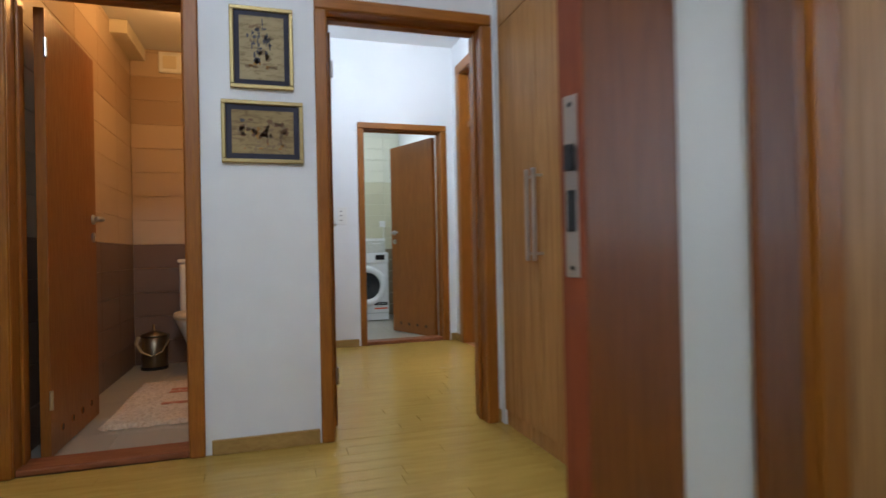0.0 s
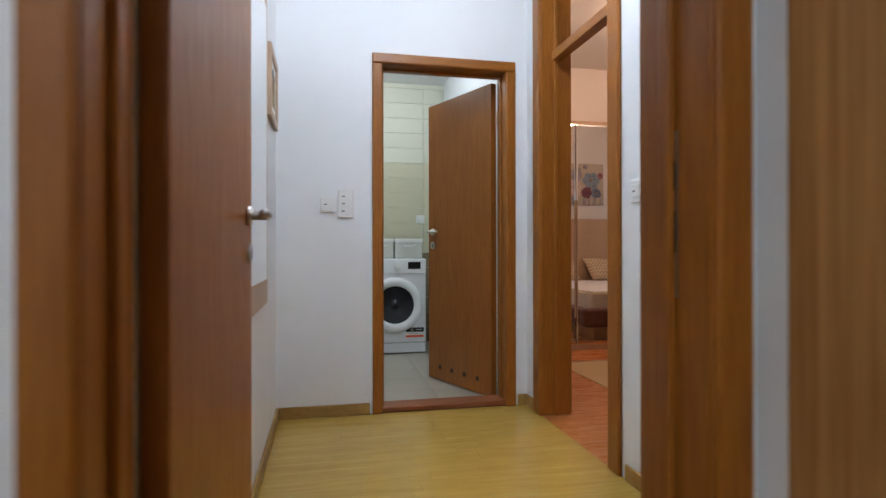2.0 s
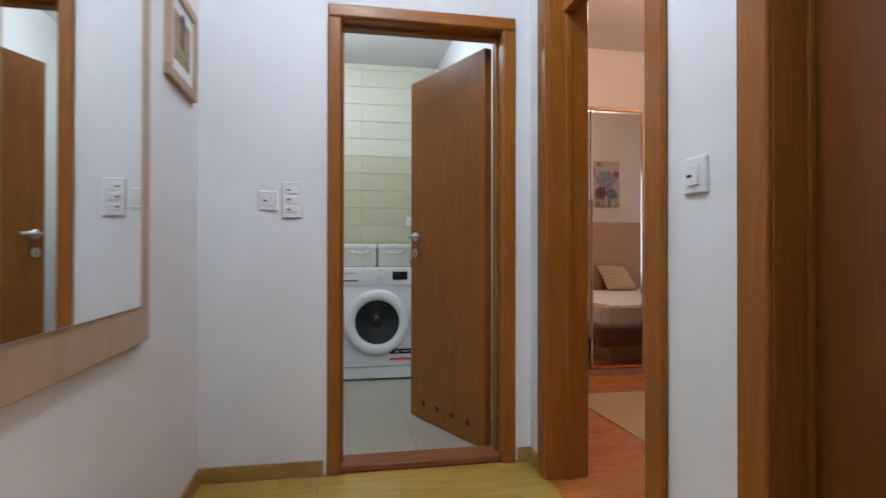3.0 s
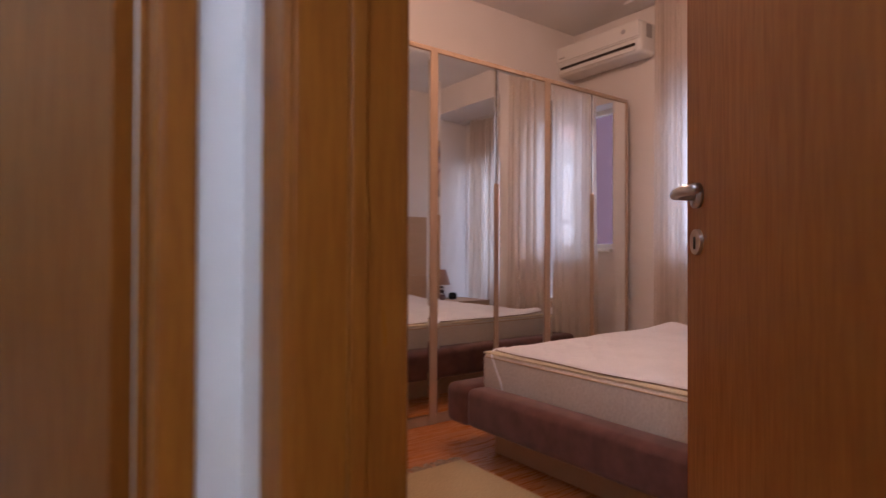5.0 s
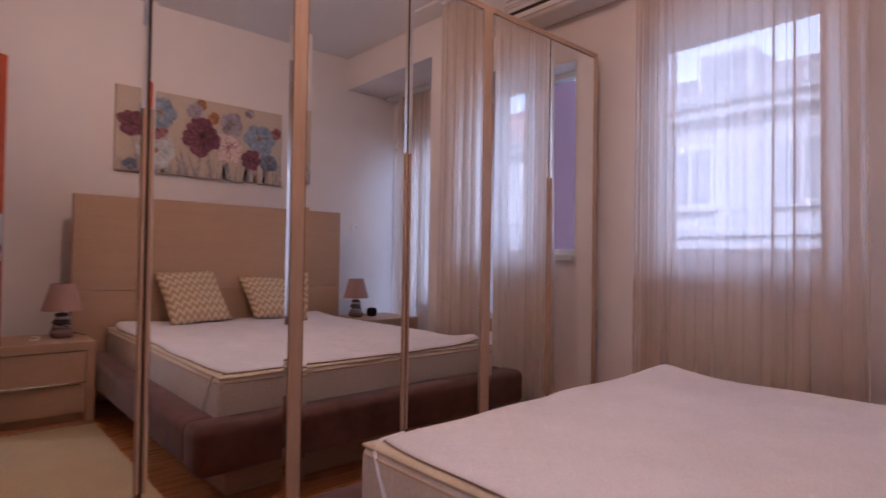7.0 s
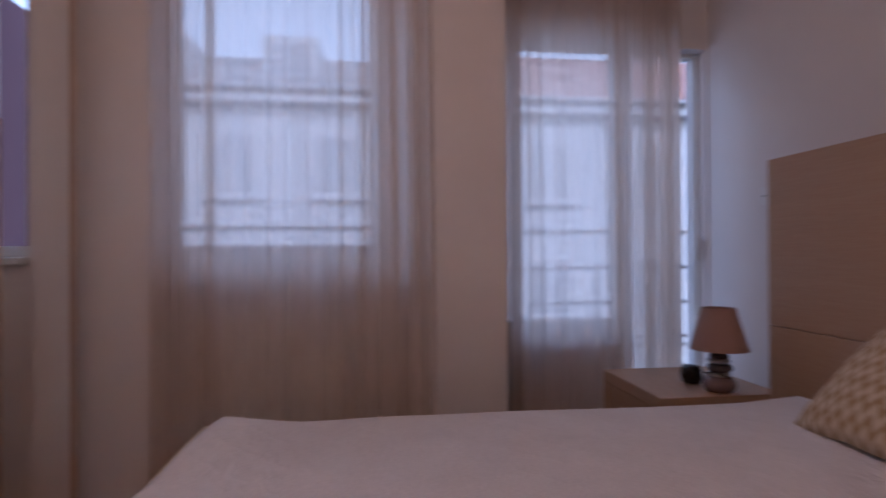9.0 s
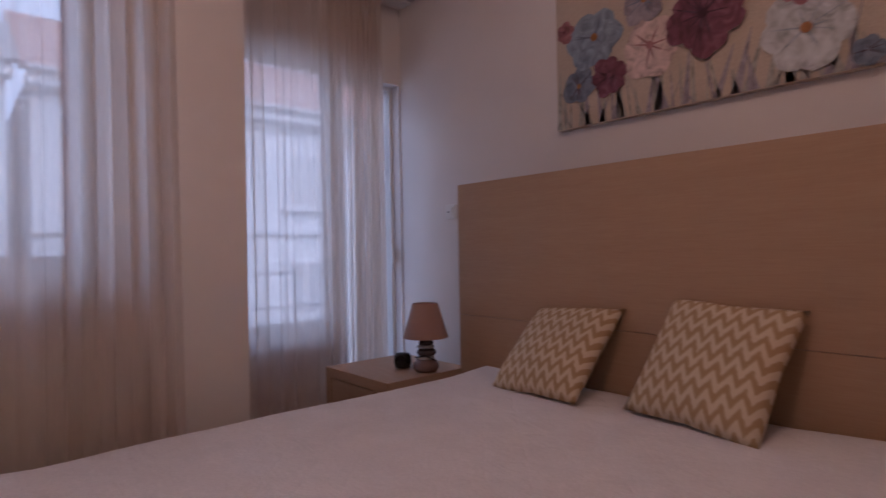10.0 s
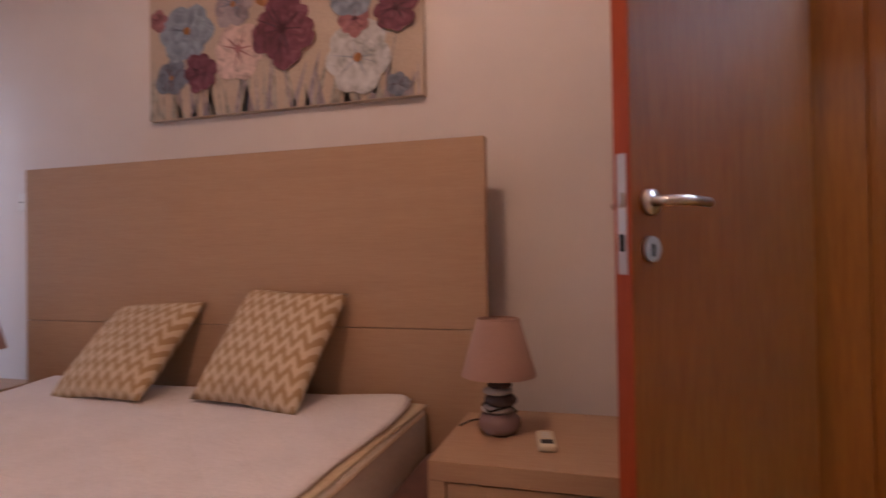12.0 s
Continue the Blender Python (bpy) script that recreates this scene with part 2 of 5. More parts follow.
TILE_TAN = tile_mat("tan_wall_tile", (0.52, 0.40, 0.27))
TILE_MID = tile_mat("caramel_wall_tile", (0.40, 0.28, 0.17))
TILE_BROWN = tile_mat("brown_wall_tile", (0.19, 0.125, 0.09))
TILE_CREAM = tile_mat("cream_wall_tile", (0.70, 0.70, 0.58))
TILE_SAND = tile_mat("sand_wall_tile", (0.58, 0.56, 0.40))
TILE_OLIVE = tile_mat("olive_brown_wall_tile", (0.24, 0.19, 0.11))
TILE_FLOOR = tile_mat("grey_beige_floor_tile", (0.40, 0.37, 0.30), 0.3)
GROUT = material("tile_grout", (0.55, 0.50, 0.42), 0.9)


# ---- mesh helpers ----
def mesh(name, bm, mat, smooth=False):
    me = bpy.data.meshes.new(name)
    bmesh.ops.recalc_face_normals(bm, faces=bm.faces)
    if smooth:
        for f in bm.faces:
            f.smooth = True
    bm.to_mesh(me)
    bm.free()
    me.materials.append(mat)
    return me


def part(name, bm, mat, parent, label="", smooth=False):
    ob = new(name, mesh(name, bm, mat, smooth))
    ob.parent = parent
    if label:
        ob["label"] = label
    return ob


def thing(name, m, label, category, group="", kind=""):
    ob = new(name)
    ob.empty_display_size = 0.1
    ob.matrix_world = m
    return tagged(ob, label, category, group, kind)


def structure(name, bm, mat, label=""):
    return tagged(new(name, mesh(name, bm, mat)), label, "", "", "structure")


def block(x0, x1, y0, y1, z0, z1, bevel=0.0, bm=None, seg=2):
    own = bmesh.new()
    bmesh.ops.create_cube(own, size=1, matrix=Matrix.Translation(((x0 + x1) / 2, (y0 + y1) / 2, (z0 + z1) / 2)) @ Matrix.Diagonal((x1 - x0, y1 - y0, z1 - z0, 1)))
    if bevel:
        bmesh.ops.bevel(own, geom=list(own.edges), offset=bevel, segments=seg, affect="EDGES", profile=0.5, clamp_overlap=True)
    return joined(own, bm)


def joined(own, bm):
    if bm is None:
        return own
    me = bpy.data.meshes.new("scratch")
    own.to_mesh(me)
    own.free()
    bm.from_mesh(me)
    bpy.data.meshes.remove(me)
    return bm


def rod(p, q, r, bm=None, seg=16, r2=None):
    p, q = Vector(p), Vector(q)
    own = bmesh.new()
    m = Matrix.Translation((p + q) / 2) @ (q - p).to_track_quat("Z", "Y").to_matrix().to_4x4()
    bmesh.ops.create_cone(own, cap_ends=True, segments=seg, radius1=r, radius2=r if r2 is None else r2, depth=(q - p).length, matrix=m)
    return joined(own, bm)


def tube(points, r, bm=None, seg=10, flat=1.0):
    """A round bar swept along points."""
    own = bmesh.new()
    pts = [Vector(p) for p in points]
    rings = []
    for i, p in enumerate(pts):
        d = (pts[min(i + 1, len(pts) - 1)] - pts[max(i - 1, 0)]).normalized()
        side = d.orthogonal().normalized() if i == 0 else (side - d * side.dot(d)).normalized()
        up = d.cross(side)
        rings.append([own.verts.new(p + r * (math.cos(a) * side + flat * math.sin(a) * up)) for a in (2 * math.pi * k / seg for k in range(seg))])
    for a, b in zip(rings, rings[1:]):
        for k in range(seg):
            own.faces.new((a[k], a[(k + 1) % seg], b[(k + 1) % seg], b[k]))
    own.faces.new(rings[0])
    own.faces.new(rings[-1])
    return joined(own, bm)


def lathe(profile, seg=28, bm=None, squash=(1, 1)):
    own = bmesh.new()
    rings = [[own.verts.new((r * math.cos(a) * squash[0], r * math.sin(a) * squash[1], z)) for a in (2 * math.pi * k / seg for k in range(seg))] for r, z in profile]
    for a, b in zip(rings, rings[1:]):
        for k in range(seg):
            own.faces.new((a[k], a[(k + 1) % seg], b[(k + 1) % seg], b[k]))
    for ring in (rings[0], rings[-1]):
        if len(ring) > 2:
            own.faces.new(ring)
    return joined(own, bm)


def slab_wall(name, axis, lo, hi, a0, a1, height, holes, mat, label=""):
    """A wall from a0 to a1 along axis, lo to hi across it, with holes (from, to, bottom, top)."""
    bm = bmesh.new()
    spans, at = [], a0
    for h0, h1, b, t in sorted(holes):
        spans += [(at, h0, 0, height)]
        if b > 0.01:
            spans += [(h0, h1, 0, b)]
        if t < height - 0.01:
            spans += [(h0, h1, t, height)]
        at = h1
    spans += [(at, a1, 0, height)]
    for s0, s1, z0, z1 in spans:
        if s1 - s0 > 0.001:
            block(*((s0, s1, lo, hi) if axis == "x" else (lo, hi, s0, s1)), z0, z1, bm=bm)
    return structure(name, bm, mat, label)


# ---- structure ----
H = 2.80
floor = structure("floor", block(-1.5, 5.65, -1.35, 7.57, -0.12, -0.012), GAP, "floor slab under plank flooring")
structure("ceiling", block(-1.5, 5.65, -1.35, 7.57, H, H + 0.12), CEIL, "white painted ceiling")
structure("ceiling_wc", block(-1.27, -0.13, 2.60, 4.81, 2.50, 2.56), CEIL, "white painted low ceiling")
structure("ceiling_bathroom", block(-1.0, 1.47, 5.15, 7.42, 2.60, 2.66), CEIL, "white painted low ceiling")
slab_wall("wall_hall_south", "x", -1.35, -1.20, -1.5, 2.65, H, [], WALL)
slab_wall("wall_hall_west", "y", -1.50, -1.35, -1.20, 2.45, H, [], WALL)
slab_wall("wall_pictures", "x", 2.45, 2.60, -1.5, 1.47, H, [(-1.22, -0.555, 0, 1.96), (0.01, 0.79, 0, 1.97)], WALL, "white wall between two doorways")
slab_wall("wall_cupboard_back", "y", 1.42, 1.47, 0.80, 2.45, H, [], WALL)
structure("wall_filler", block(0.845, 1.42, 2.40, 2.45, 0, H), WALL, "white wall strip beside the cupboard")
slab_wall("wall_hall_east", "y", 0.80, 0.95, -1.20, 0.80, H, [(0.06, 0.79, 0, 2.05)], WALL)
# the opening here is added to let daylight into the unseen living room
slab_wall("wall_living", "y", 2.50, 2.65, -1.20, 0.95, H, [(-0.95, 0.55, 0.85, 2.2)], WALL)
slab_wall("wall_living_north", "x", 0.80, 0.95, 1.47, 2.50, H, [], WALL)
slab_wall("wall_passage_west", "y", -0.13, 0.02, 2.60, 5.0, H, [], WALL, "white wall with a mirror")
slab_wall("wall_bathroom", "x", 5.0, 5.15, -0.13, 1.47, H, [(0.585, 1.355, 0, 2.0)], WALL, "white wall with switches")
slab_wall("wall_bedroom_west", "y", 1.47, 1.63, 2.45, 7.35, H, [(2.72, 3.53, 0, 2.07), (3.97, 4.78, 0, 2.50)], WALL)
structure("wall_pier", block(1.63, 1.80, 3.86, 3.97, 0, H), BED_WALL)
slab_wall("wall_wc_west", "y", -1.42, -1.27, 2.60, 4.96, H, [], TILE_TAN)
slab_wall("wall_wc_north", "x", 4.81, 4.96, -1.27, -0.13, H, [], TILE_TAN)
slab_wall("wall_bathroom_west", "y", -1.15, -1.0, 5.0, 7.57, H, [], TILE_CREAM)
slab_wall("wall_bathroom_south", "x", 5.0, 5.15, -1.0, -0.13, H, [], TILE_CREAM)
slab_wall("wall_bathroom_north", "x", 7.42, 7.57, -1.0, 1.63, H, [], TILE_CREAM)
slab_wall("wall_bedroom_north", "x", 7.20, 7.35, 1.63, 5.15, H, [], BED_WALL)
slab_wall("wall_bedroom_east", "y", 4.90, 5.15, 5.06, 7.20, H, [(5.56, 6.38, 1.0, 2.16)], BED_WALL)
structure("wall_niche_north", block(5.15, 5.45, 5.06, 5.20, 0, H), BED_WALL)
slab_wall("wall_niche_east", "y", 5.45, 5.65, 3.71, 5.20, H, [(3.87, 4.27, 0.06, 2.05), (4.31, 4.90, 0.62, 2.09)], BED_WALL)
slab_wall("wall_bedroom_south", "x", 3.71, 3.86, 1.63, 5.45, H, [], BED_WALL)
structure("niche_soffit", block(4.90, 5.45, 3.86, 5.06, 2.52, H), BED_WALL, "white painted lowered beam over the niche")
structure("bedroom_lining", block(1.63, 1.638, 4.80, 7.20, 0, H), BED_WALL)
structure("outer_ground", block(-400, 400, -400, 400, -7.2, -7.0), material("asphalt", (0.06, 0.06, 0.06), 0.9))


def baseboard(x0, x1, y0, y1):
    structure("baseboard", block(x0, x1, y0, y1, 0, 0.065, 0.004), BASE)


baseboard(-0.485, -0.035, 2.437, 2.45)
baseboard(-1.35, -1.29, 2.437, 2.45)
baseboard(-1.35, -1.337, -1.2, 2.437)
baseboard(0.83, 0.844, 2.437, 2.45)
baseboard(0.02, 0.033, 2.62, 5.0)
baseboard(0.033, 0.53, 4.987, 5.0)
baseboard(1.41, 1.457, 4.987, 5.0)
baseboard(1.457, 1.47, 4.88, 5.0)
baseboard(1.457, 1.47, 3.63, 3.86)
baseboard(2.85, 5.45, 3.86, 3.873)
baseboard(4.887, 4.90, 5.06, 6.58)
baseboard(1.80, 2.25, 3.86, 3.873)


def door_frame(name, m, w, t, top, arch=0.065, back=None, label="beech veneer door casing with rounded edges"):
    """Casing of an opening w wide and top high through a wall t thick; local x across, y through."""
    f = tagged(new(name), label, "", "", "structure")
    f.matrix_world = m
    lining = 0.018
    part("jamb", block(-lining, 0, -0.006, t + 0.006, 0, top, 0.003), CASE, f)
    part("jamb", block(w, w + lining, -0.006, t + 0.006, 0, top, 0.003), CASE, f)
    part("jamb", block(-lining, w + lining, -0.006, t + 0.006, top, top + lining, 0.003), CASE_X, f)
    stop = 0.012
    part("stop", block(0, stop, t * 0.45, t * 0.62, 0, top, 0.003), CASE, f)
    part("stop", block(w - stop, w, t * 0.45, t * 0.62, 0, top, 0.003), CASE, f)
    part("stop", block(0, w, t * 0.45, t * 0.62, top - stop, top, 0.003), CASE_X, f)
    front = arch
    for y0, y1, arch in ((-0.02, -0.0005, front), (t + 0.0005, t + 0.02, back or front)):
        part("architrave", block(-arch, -0.002, y0, y1, 0, top + 0.002, 0.008, seg=3), CASE, f)
        part("architrave", block(w + 0.002, w + arch, y0, y1, 0, top + 0.002, 0.008, seg=3), CASE, f)
        part("architrave", block(-arch, w + arch, y0, y1, top + 0.003, top + arch, 0.008, seg=3), CASE_X, f)
    return f


def door_handle(parent, x, z, y, side, reach=-1, drop=0.095):
    """Lever handle with rose and key plate on the face at y; side +1 or -1 is the way out of the face."""
    bm = rod((x, y, z), (x, y + 0.009 * side, z), 0.026, seg=24)
    h = part("door_handle", bm, STEEL, parent, "brushed steel lever handle", True)
    path = [(x, y + 0.008 * side, z), (x, y + 0.04 * side, z), (x + 0.012 * reach, y + 0.052 * side, z), (x + 0.05 * reach, y + 0.056 * side, z + 0.002), (x + 0.125 * reach, y + 0.054 * side, z)]
    part("lever", tube(path, 0.0105, seg=12), STEEL, h, smooth=True)
    k = part("key_plate", rod((x, y, z - drop), (x, y + 0.008 * side, z - drop), 0.026, seg=24), STEEL, parent, "oval steel key plate")
    # solid black piece paints the shade of the keyhole
    part("keyhole", block(x - 0.004, x + 0.004, y + 0.0075 * side - 0.001, y + 0.0085 * side + 0.001, z - drop - 0.015, z - drop + 0.010), BLACK, k)


def door_leaf(name, hinge, angle, w, top, label, mat=DOOR, holes=False, lock=True, grip=1.055):
    """A leaf from its hinge along local x, 4 cm thick, open at angle."""
    d = tagged(new(name), label, "door", "", "")
    d.matrix_world = pose(*hinge, 0, 0, angle)
    part("panel", block(0.002, w - 0.003, -0.02, 0.02, 0.008, top, 0.0015), mat, d)
    part("edge_band", block(w - 0.003, w, -0.0195, 0.0195, 0.009, top - 0.001, 0.001), EDGE, d, "red-brown edge band")
    for side in (-1, 1):
        door_handle(d, w - 0.06, grip, 0.02 * side, side)
    if lock:
        part("lock_plate", block(w, w + 0.0015, -0.011, 0.011, grip - 0.145, grip + 0.095, 0.0005), STEEL, d, "steel lock face plate")
        part("latch", block(w + 0.001, w + 0.010, -0.006, 0.006, grip - 0.012, grip + 0.018, 0.002), STEEL, d)
        part("bolt", block(w + 0.001, w + 0.003, -0.006, 0.006, grip - 0.10, grip - 0.065, 0.001), BLACK, d)
    for z in (0.25, 1.75):
        part("hinge", rod((0, -0.024, z - 0.04), (0, -0.024, z + 0.04), 0.008, seg=12), STEEL, d)
    if holes:
        for i in range(4):
            x = w * (0.20 + 0.2 * i)
            # solid dark plug, its colour standing for the shade in the hole
            bm = rod((x, -0.0225, 0.10), (x, 0.0225, 0.10), 0.016, seg=20)
            part("vent_hole", bm, GAP, d, "near-black disc standing for the shade in a vent hole")
            part("vent_ring", tube([(x + 0.018 * math.cos(a), -0.0215, 0.10 + 0.018 * math.sin(a)) for a in (k * math.pi / 9 for k in range(19))], 0.0025, seg=6), DOOR, d)
    return d


door_frame("door_frame_wc", pose(-1.20, 2.45, 0), 0.625, 0.15, 1.94)
structure("threshold", block(-1.20, -0.575, 2.452, 2.598, 0.0, 0.028, 0.006), THRESH, "worn reddish wooden threshold")
door_leaf("wc_door", (-1.155, 2.635, 0), 90, 0.70, 1.92, "beech veneer door with vent holes standing open into the toilet", holes=True)
pass_frame = door_frame("door_frame_passage", pose(0.03, 2.45, 0), 0.74, 0.15, 1.95, 0.058)
strike = part("strike_plate", block(0.7385, 0.7405, 0.062, 0.084, 0.86, 1.10, 0.0005), LOCK, pass_frame, "steel strike plate in the jamb")
# black pieces paint the shade of the two strike openings
for z0, z1 in ((0.925, 0.985), (1.015, 1.055)):
    part("strike_hole", block(0.737, 0.7384, 0.066, 0.080, z0, z1), BLACK, strike)
door_leaf("passage_door", (0.045, 2.645, 0), 88.5, 0.75, 1.93, "beech veneer door standing open beside a wall mirror", grip=1.018)
door_frame("door_frame_bathroom", pose(0.605, 5.0, 0), 0.73, 0.15, 1.985, 0.06)
structure("threshold", block(0.605, 1.335, 5.002, 5.148, 0.0, 0.03, 0.006), THRESH, "worn wooden threshold with chipped paint")
door_leaf("bathroom_door", (1.315, 5.165, 0), 112, 0.725, 1.965, "beech veneer bathroom door with vent holes half open", holes=True)
bed_frame = door_frame("door_frame_bedroom", pose(1.47, 4.76, 0, 0, 0, -90), 0.77, 0.16, 2.48, 0.095)
part("transom_bar", block(0, 0.77, 0.06, 0.12, 1.99, 2.04, 0.003), CASE_X, bed_frame)
pane = part("transom_pane", block(0, 0.77, 0.085, 0.09, 2.04, 2.48), CLEAR, bed_frame, "clear glass pane over the door")
part("deep_jamb", block(0.772, 0.79, 0.182, 0.345, 0, 2.48, 0.003), CASE, bed_frame)
door_leaf("bedroom_door", (1.832, 4.063, 0), 51.0, 0.806, 1.985, "beech veneer bedroom door half open with steel handle", grip=1.07)

# glazed doors: one half open into the hall, one closed in the passage
def glazed_door(m, w, g0, g1, label, plate=0.935):
    """A leaf w wide from its hinge along local x with one frosted pane from g0 to g1; plate is the foot of the lock plate."""
    gl = tagged(new("glazed_door"), label, "door")
    gl.matrix_world = m
    part("stile", block(0, g0, -0.02, 0.02, 0.008, 2.03, 0.003), GLAZED, gl)
    part("stile", block(g1, w - 0.003, -0.02, 0.02, 0.008, 2.03, 0.003), GLAZED, gl)
    part("bottom_rail", block(g0, g1, -0.0198, 0.0198, 0.008, 0.26, 0.003), GLAZED, gl)
    part("top_rail", block(g0, g1, -0.0198, 0.0198, 1.90, 2.03, 0.003), GLAZED, gl)
    part("glass_pane", block(g0 + 0.001, g1 - 0.001, -0.003, 0.003, 0.26, 1.90), FROST, gl, "frosted glass pane")
    for y in (-0.012, 0.012):
        part("glazing_bead", block(g0, g0 + 0.012, y - 0.006, y + 0.006, 0.26, 1.90, 0.003), GLAZED, gl)
        part("glazing_bead", block(g1 - 0.012, g1, y - 0.006, y + 0.006, 0.26, 1.90, 0.003), GLAZED, gl)
    part("edge_band", block(w - 0.003, w, -0.0195, 0.0195, 0.009, 2.029, 0.001), GLAZED_EDGE, gl, "dark red-brown edge band")
    lp = part("lock_plate", block(w, w + 0.0015, -0.011, 0.011, plate, plate + 0.24, 0.0005), LOCK, gl, "steel lock face plate")
    part("latch", block(w + 0.001, w + 0.009, -0.007, 0.007, plate + 0.14, plate + 0.175, 0.002), BLACK, lp)
    part("bolt", block(w + 0.001, w + 0.003, -0.007, 0.007, plate + 0.06, plate + 0.115, 0.001), BLACK, lp)
    for z in (plate + 0.012, plate + 0.228):
        part("screw", rod((w + 0.001, 0, z), (w + 0.0022, 0, z), 0.0035, seg=10), BLACK, lp)
    return gl


glazed_door(pose(0.80, 0.772, 0, 0, 0, 201), 0.70, 0.185, 0.475, "dark brown door with a frosted glass pane, half open", 0.81)
glazed_door(pose(1.575, 2.735, 0, 0, 0, 90), 0.775, 0.20, 0.56, "dark brown door with a frosted glass pane, closed")
door_frame("door_frame_glazed", pose(1.47, 3.515, 0, 0, 0, -90), 0.785, 0.16, 2.045, 0.095)
door_frame("door_frame_living", pose(0.80, 0.775, 0, 0, 0, -90), 0.70, 0.15, 2.03, label="dark brown door casing")

# ---- entry hall ----
cup = thing("hall_cupboard", pose(0.845, 2.40, 0), "tall built-in cupboard with striped brown wood doors", "wardrobe")
part("body", block(0.022, 0.575, -1.60, 0, 0.0, 2.79, 0.002), ZEBRA, cup)
part("plinth", block(0.012, 0.0215, -1.60, 0, 0.0, 0.07), ZEBRA, cup)
for i in range(4):
    y1 = -0.40 * i - 0.002
    d = part("door", block(0, 0.019, y1 - 0.396, y1, 0.075, 1.93, 0.0015), ZEBRA, cup)
    part("upper_door", block(0, 0.019, y1 - 0.396, y1, 1.935, 2.785, 0.0015), ZEBRA, cup)
    hy = y1 - 0.396 + 0.03 if i % 2 == 0 else y1 - 0.03
    bm = block(-0.045, -0.031, hy - 0.011, hy + 0.011, 0.80, 1.185, 0.003)
    for z in (0.83, 1.155):
        rod((-0.033, hy, z), (0.0, hy, z), 0.006, bm=bm)
    part("handle", bm, STEEL, d, "long brushed steel bar handle")
tas = thing("tassel", pose(0.783, 1.24, 1.10) @ Matrix.Diagonal((0.62, 0.62, 0.7, 1)), "small woven straw ornament hanging on a cupboard handle", "ornament")
STRAW = fabric("woven_straw", (0.5, 0.45, 0.38), (0.78, 0.74, 0.68), 60, bump=0.9)
part("knot", lathe([(0.002, 0.0), (0.016, -0.005), (0.018, -0.03), (0.033, -0.05), (0.043, -0.085), (0.036, -0.12), (0.015, -0.14), (0.002, -0.142)]), STRAW, tas, smooth=True)
part("loop", tube([(0, 0, 0), (0.0, 0.008, 0.03), (-0.002, 0.0, 0.055), (0.0, -0.008, 0.03), (0, 0, 0)], 0.0018, seg=6), STRAW, tas)


def framed_print(name, m, w, h, fr, mount, label, frame_mat, mount_mat, paper, blots):
    """Framed picture: local x across, z up, y out of the wall towards -y."""
    p = thing(name, m, label, "picture")
    for x0, x1, z0, z1 in ((0, w, 0, fr), (0, w, h - fr, h), (0, fr, fr, h - fr), (w - fr, w, fr, h - fr)):
        part("frame_bar", block(x0, x1, -0.022, 0, z0, z1, 0.004), frame_mat, p)
    part("mount", block(fr, w - fr, -0.010, -0.004, fr, h - fr), mount_mat, p)
    part("print", block(fr + mount, w - fr - mount, -0.012, -0.0095, fr + mount, h - fr - mount), paper, p)
    for x, z, rx, rz, mat in blots:
        bm = bmesh.new()
        vs = [bm.verts.new((x + rx * math.cos(a) * (1 + 0.25 * math.sin(3 * a + x * 90)), -0.0126, z + rz * math.sin(a) * (1 + 0.2 * math.cos(2 * a + z * 70)))) for a in (k * math.pi / 9 for k in range(18))]
        top = bmesh.ops.extrude_face_region(bm, geom=[bm.faces.new(vs)])
        bmesh.ops.translate(bm, verts=[v for v in top["geom"] if isinstance(v, bmesh.types.BMVert)], vec=(0, 0.0005, 0))
        part("brush_mark", bm, mat, p)
    return p


def paper(name, c0, c1):
    m = material(name, c0, 0.85)
    nt = m.node_tree
    nt.links.new(ramp(nt, noise_tex(nt, 14, (1, 1, 3), detail=5, distort=1.0), [(0.3, c0), (0.5, c1), (0.75, [v * 1.15 for v in c1])]), nt.nodes["Principled BSDF"].inputs["Base Color"])
    return m


PAPYRUS = paper("papyrus", (0.20, 0.15, 0.075), (0.36, 0.29, 0.16))
PAPYRUS_D = paper("dark_papyrus", (0.16, 0.10, 0.045), (0.30, 0.22, 0.10))
OCHRE = material("ochre_ink", (0.32, 0.16, 0.04), 0.8)
# brown and blue inks are lightened to imitate reflection haze on the glass
BROWN_INK = material("brown_ink", (0.17, 0.095, 0.05), 0.8)
BLUE_INK = material("blue_black_ink", (0.085, 0.085, 0.105), 0.8)
random.seed(5)
def marks(n, cx, cz, rx, rz, inks, lo, hi):
    """Small uneven strokes scattered within an ellipse."""
    out = []
    for _ in range(n):
        a, r = random.uniform(0, 6.28), math.sqrt(random.random())
        out.append((cx + rx * r * math.cos(a), cz + rz * r * math.sin(a), random.uniform(lo, hi), random.uniform(lo, hi), random.choice(inks)))
    return out


SEPIA = material("sepia_ink", (0.235, 0.165, 0.09), 0.85)
vase = marks(16, 0.132, 0.145, 0.036, 0.034, (BLUE_INK, SEPIA, BLUE_INK), 0.004, 0.013)
vase += marks(26, 0.132, 0.235, 0.06, 0.05, (BLUE_INK, SEPIA, BLUE_INK), 0.003, 0.011)
vase += marks(14, 0.132, 0.10, 0.065, 0.012, (OCHRE, SEPIA), 0.003, 0.012)
vase += [(0.132 + dx, z, 0.0025, 0.022, BLUE_INK) for dx, z in ((-0.04, 0.19), (0.035, 0.19), (-0.015, 0.205), (0.02, 0.21), (0.005, 0.29))]
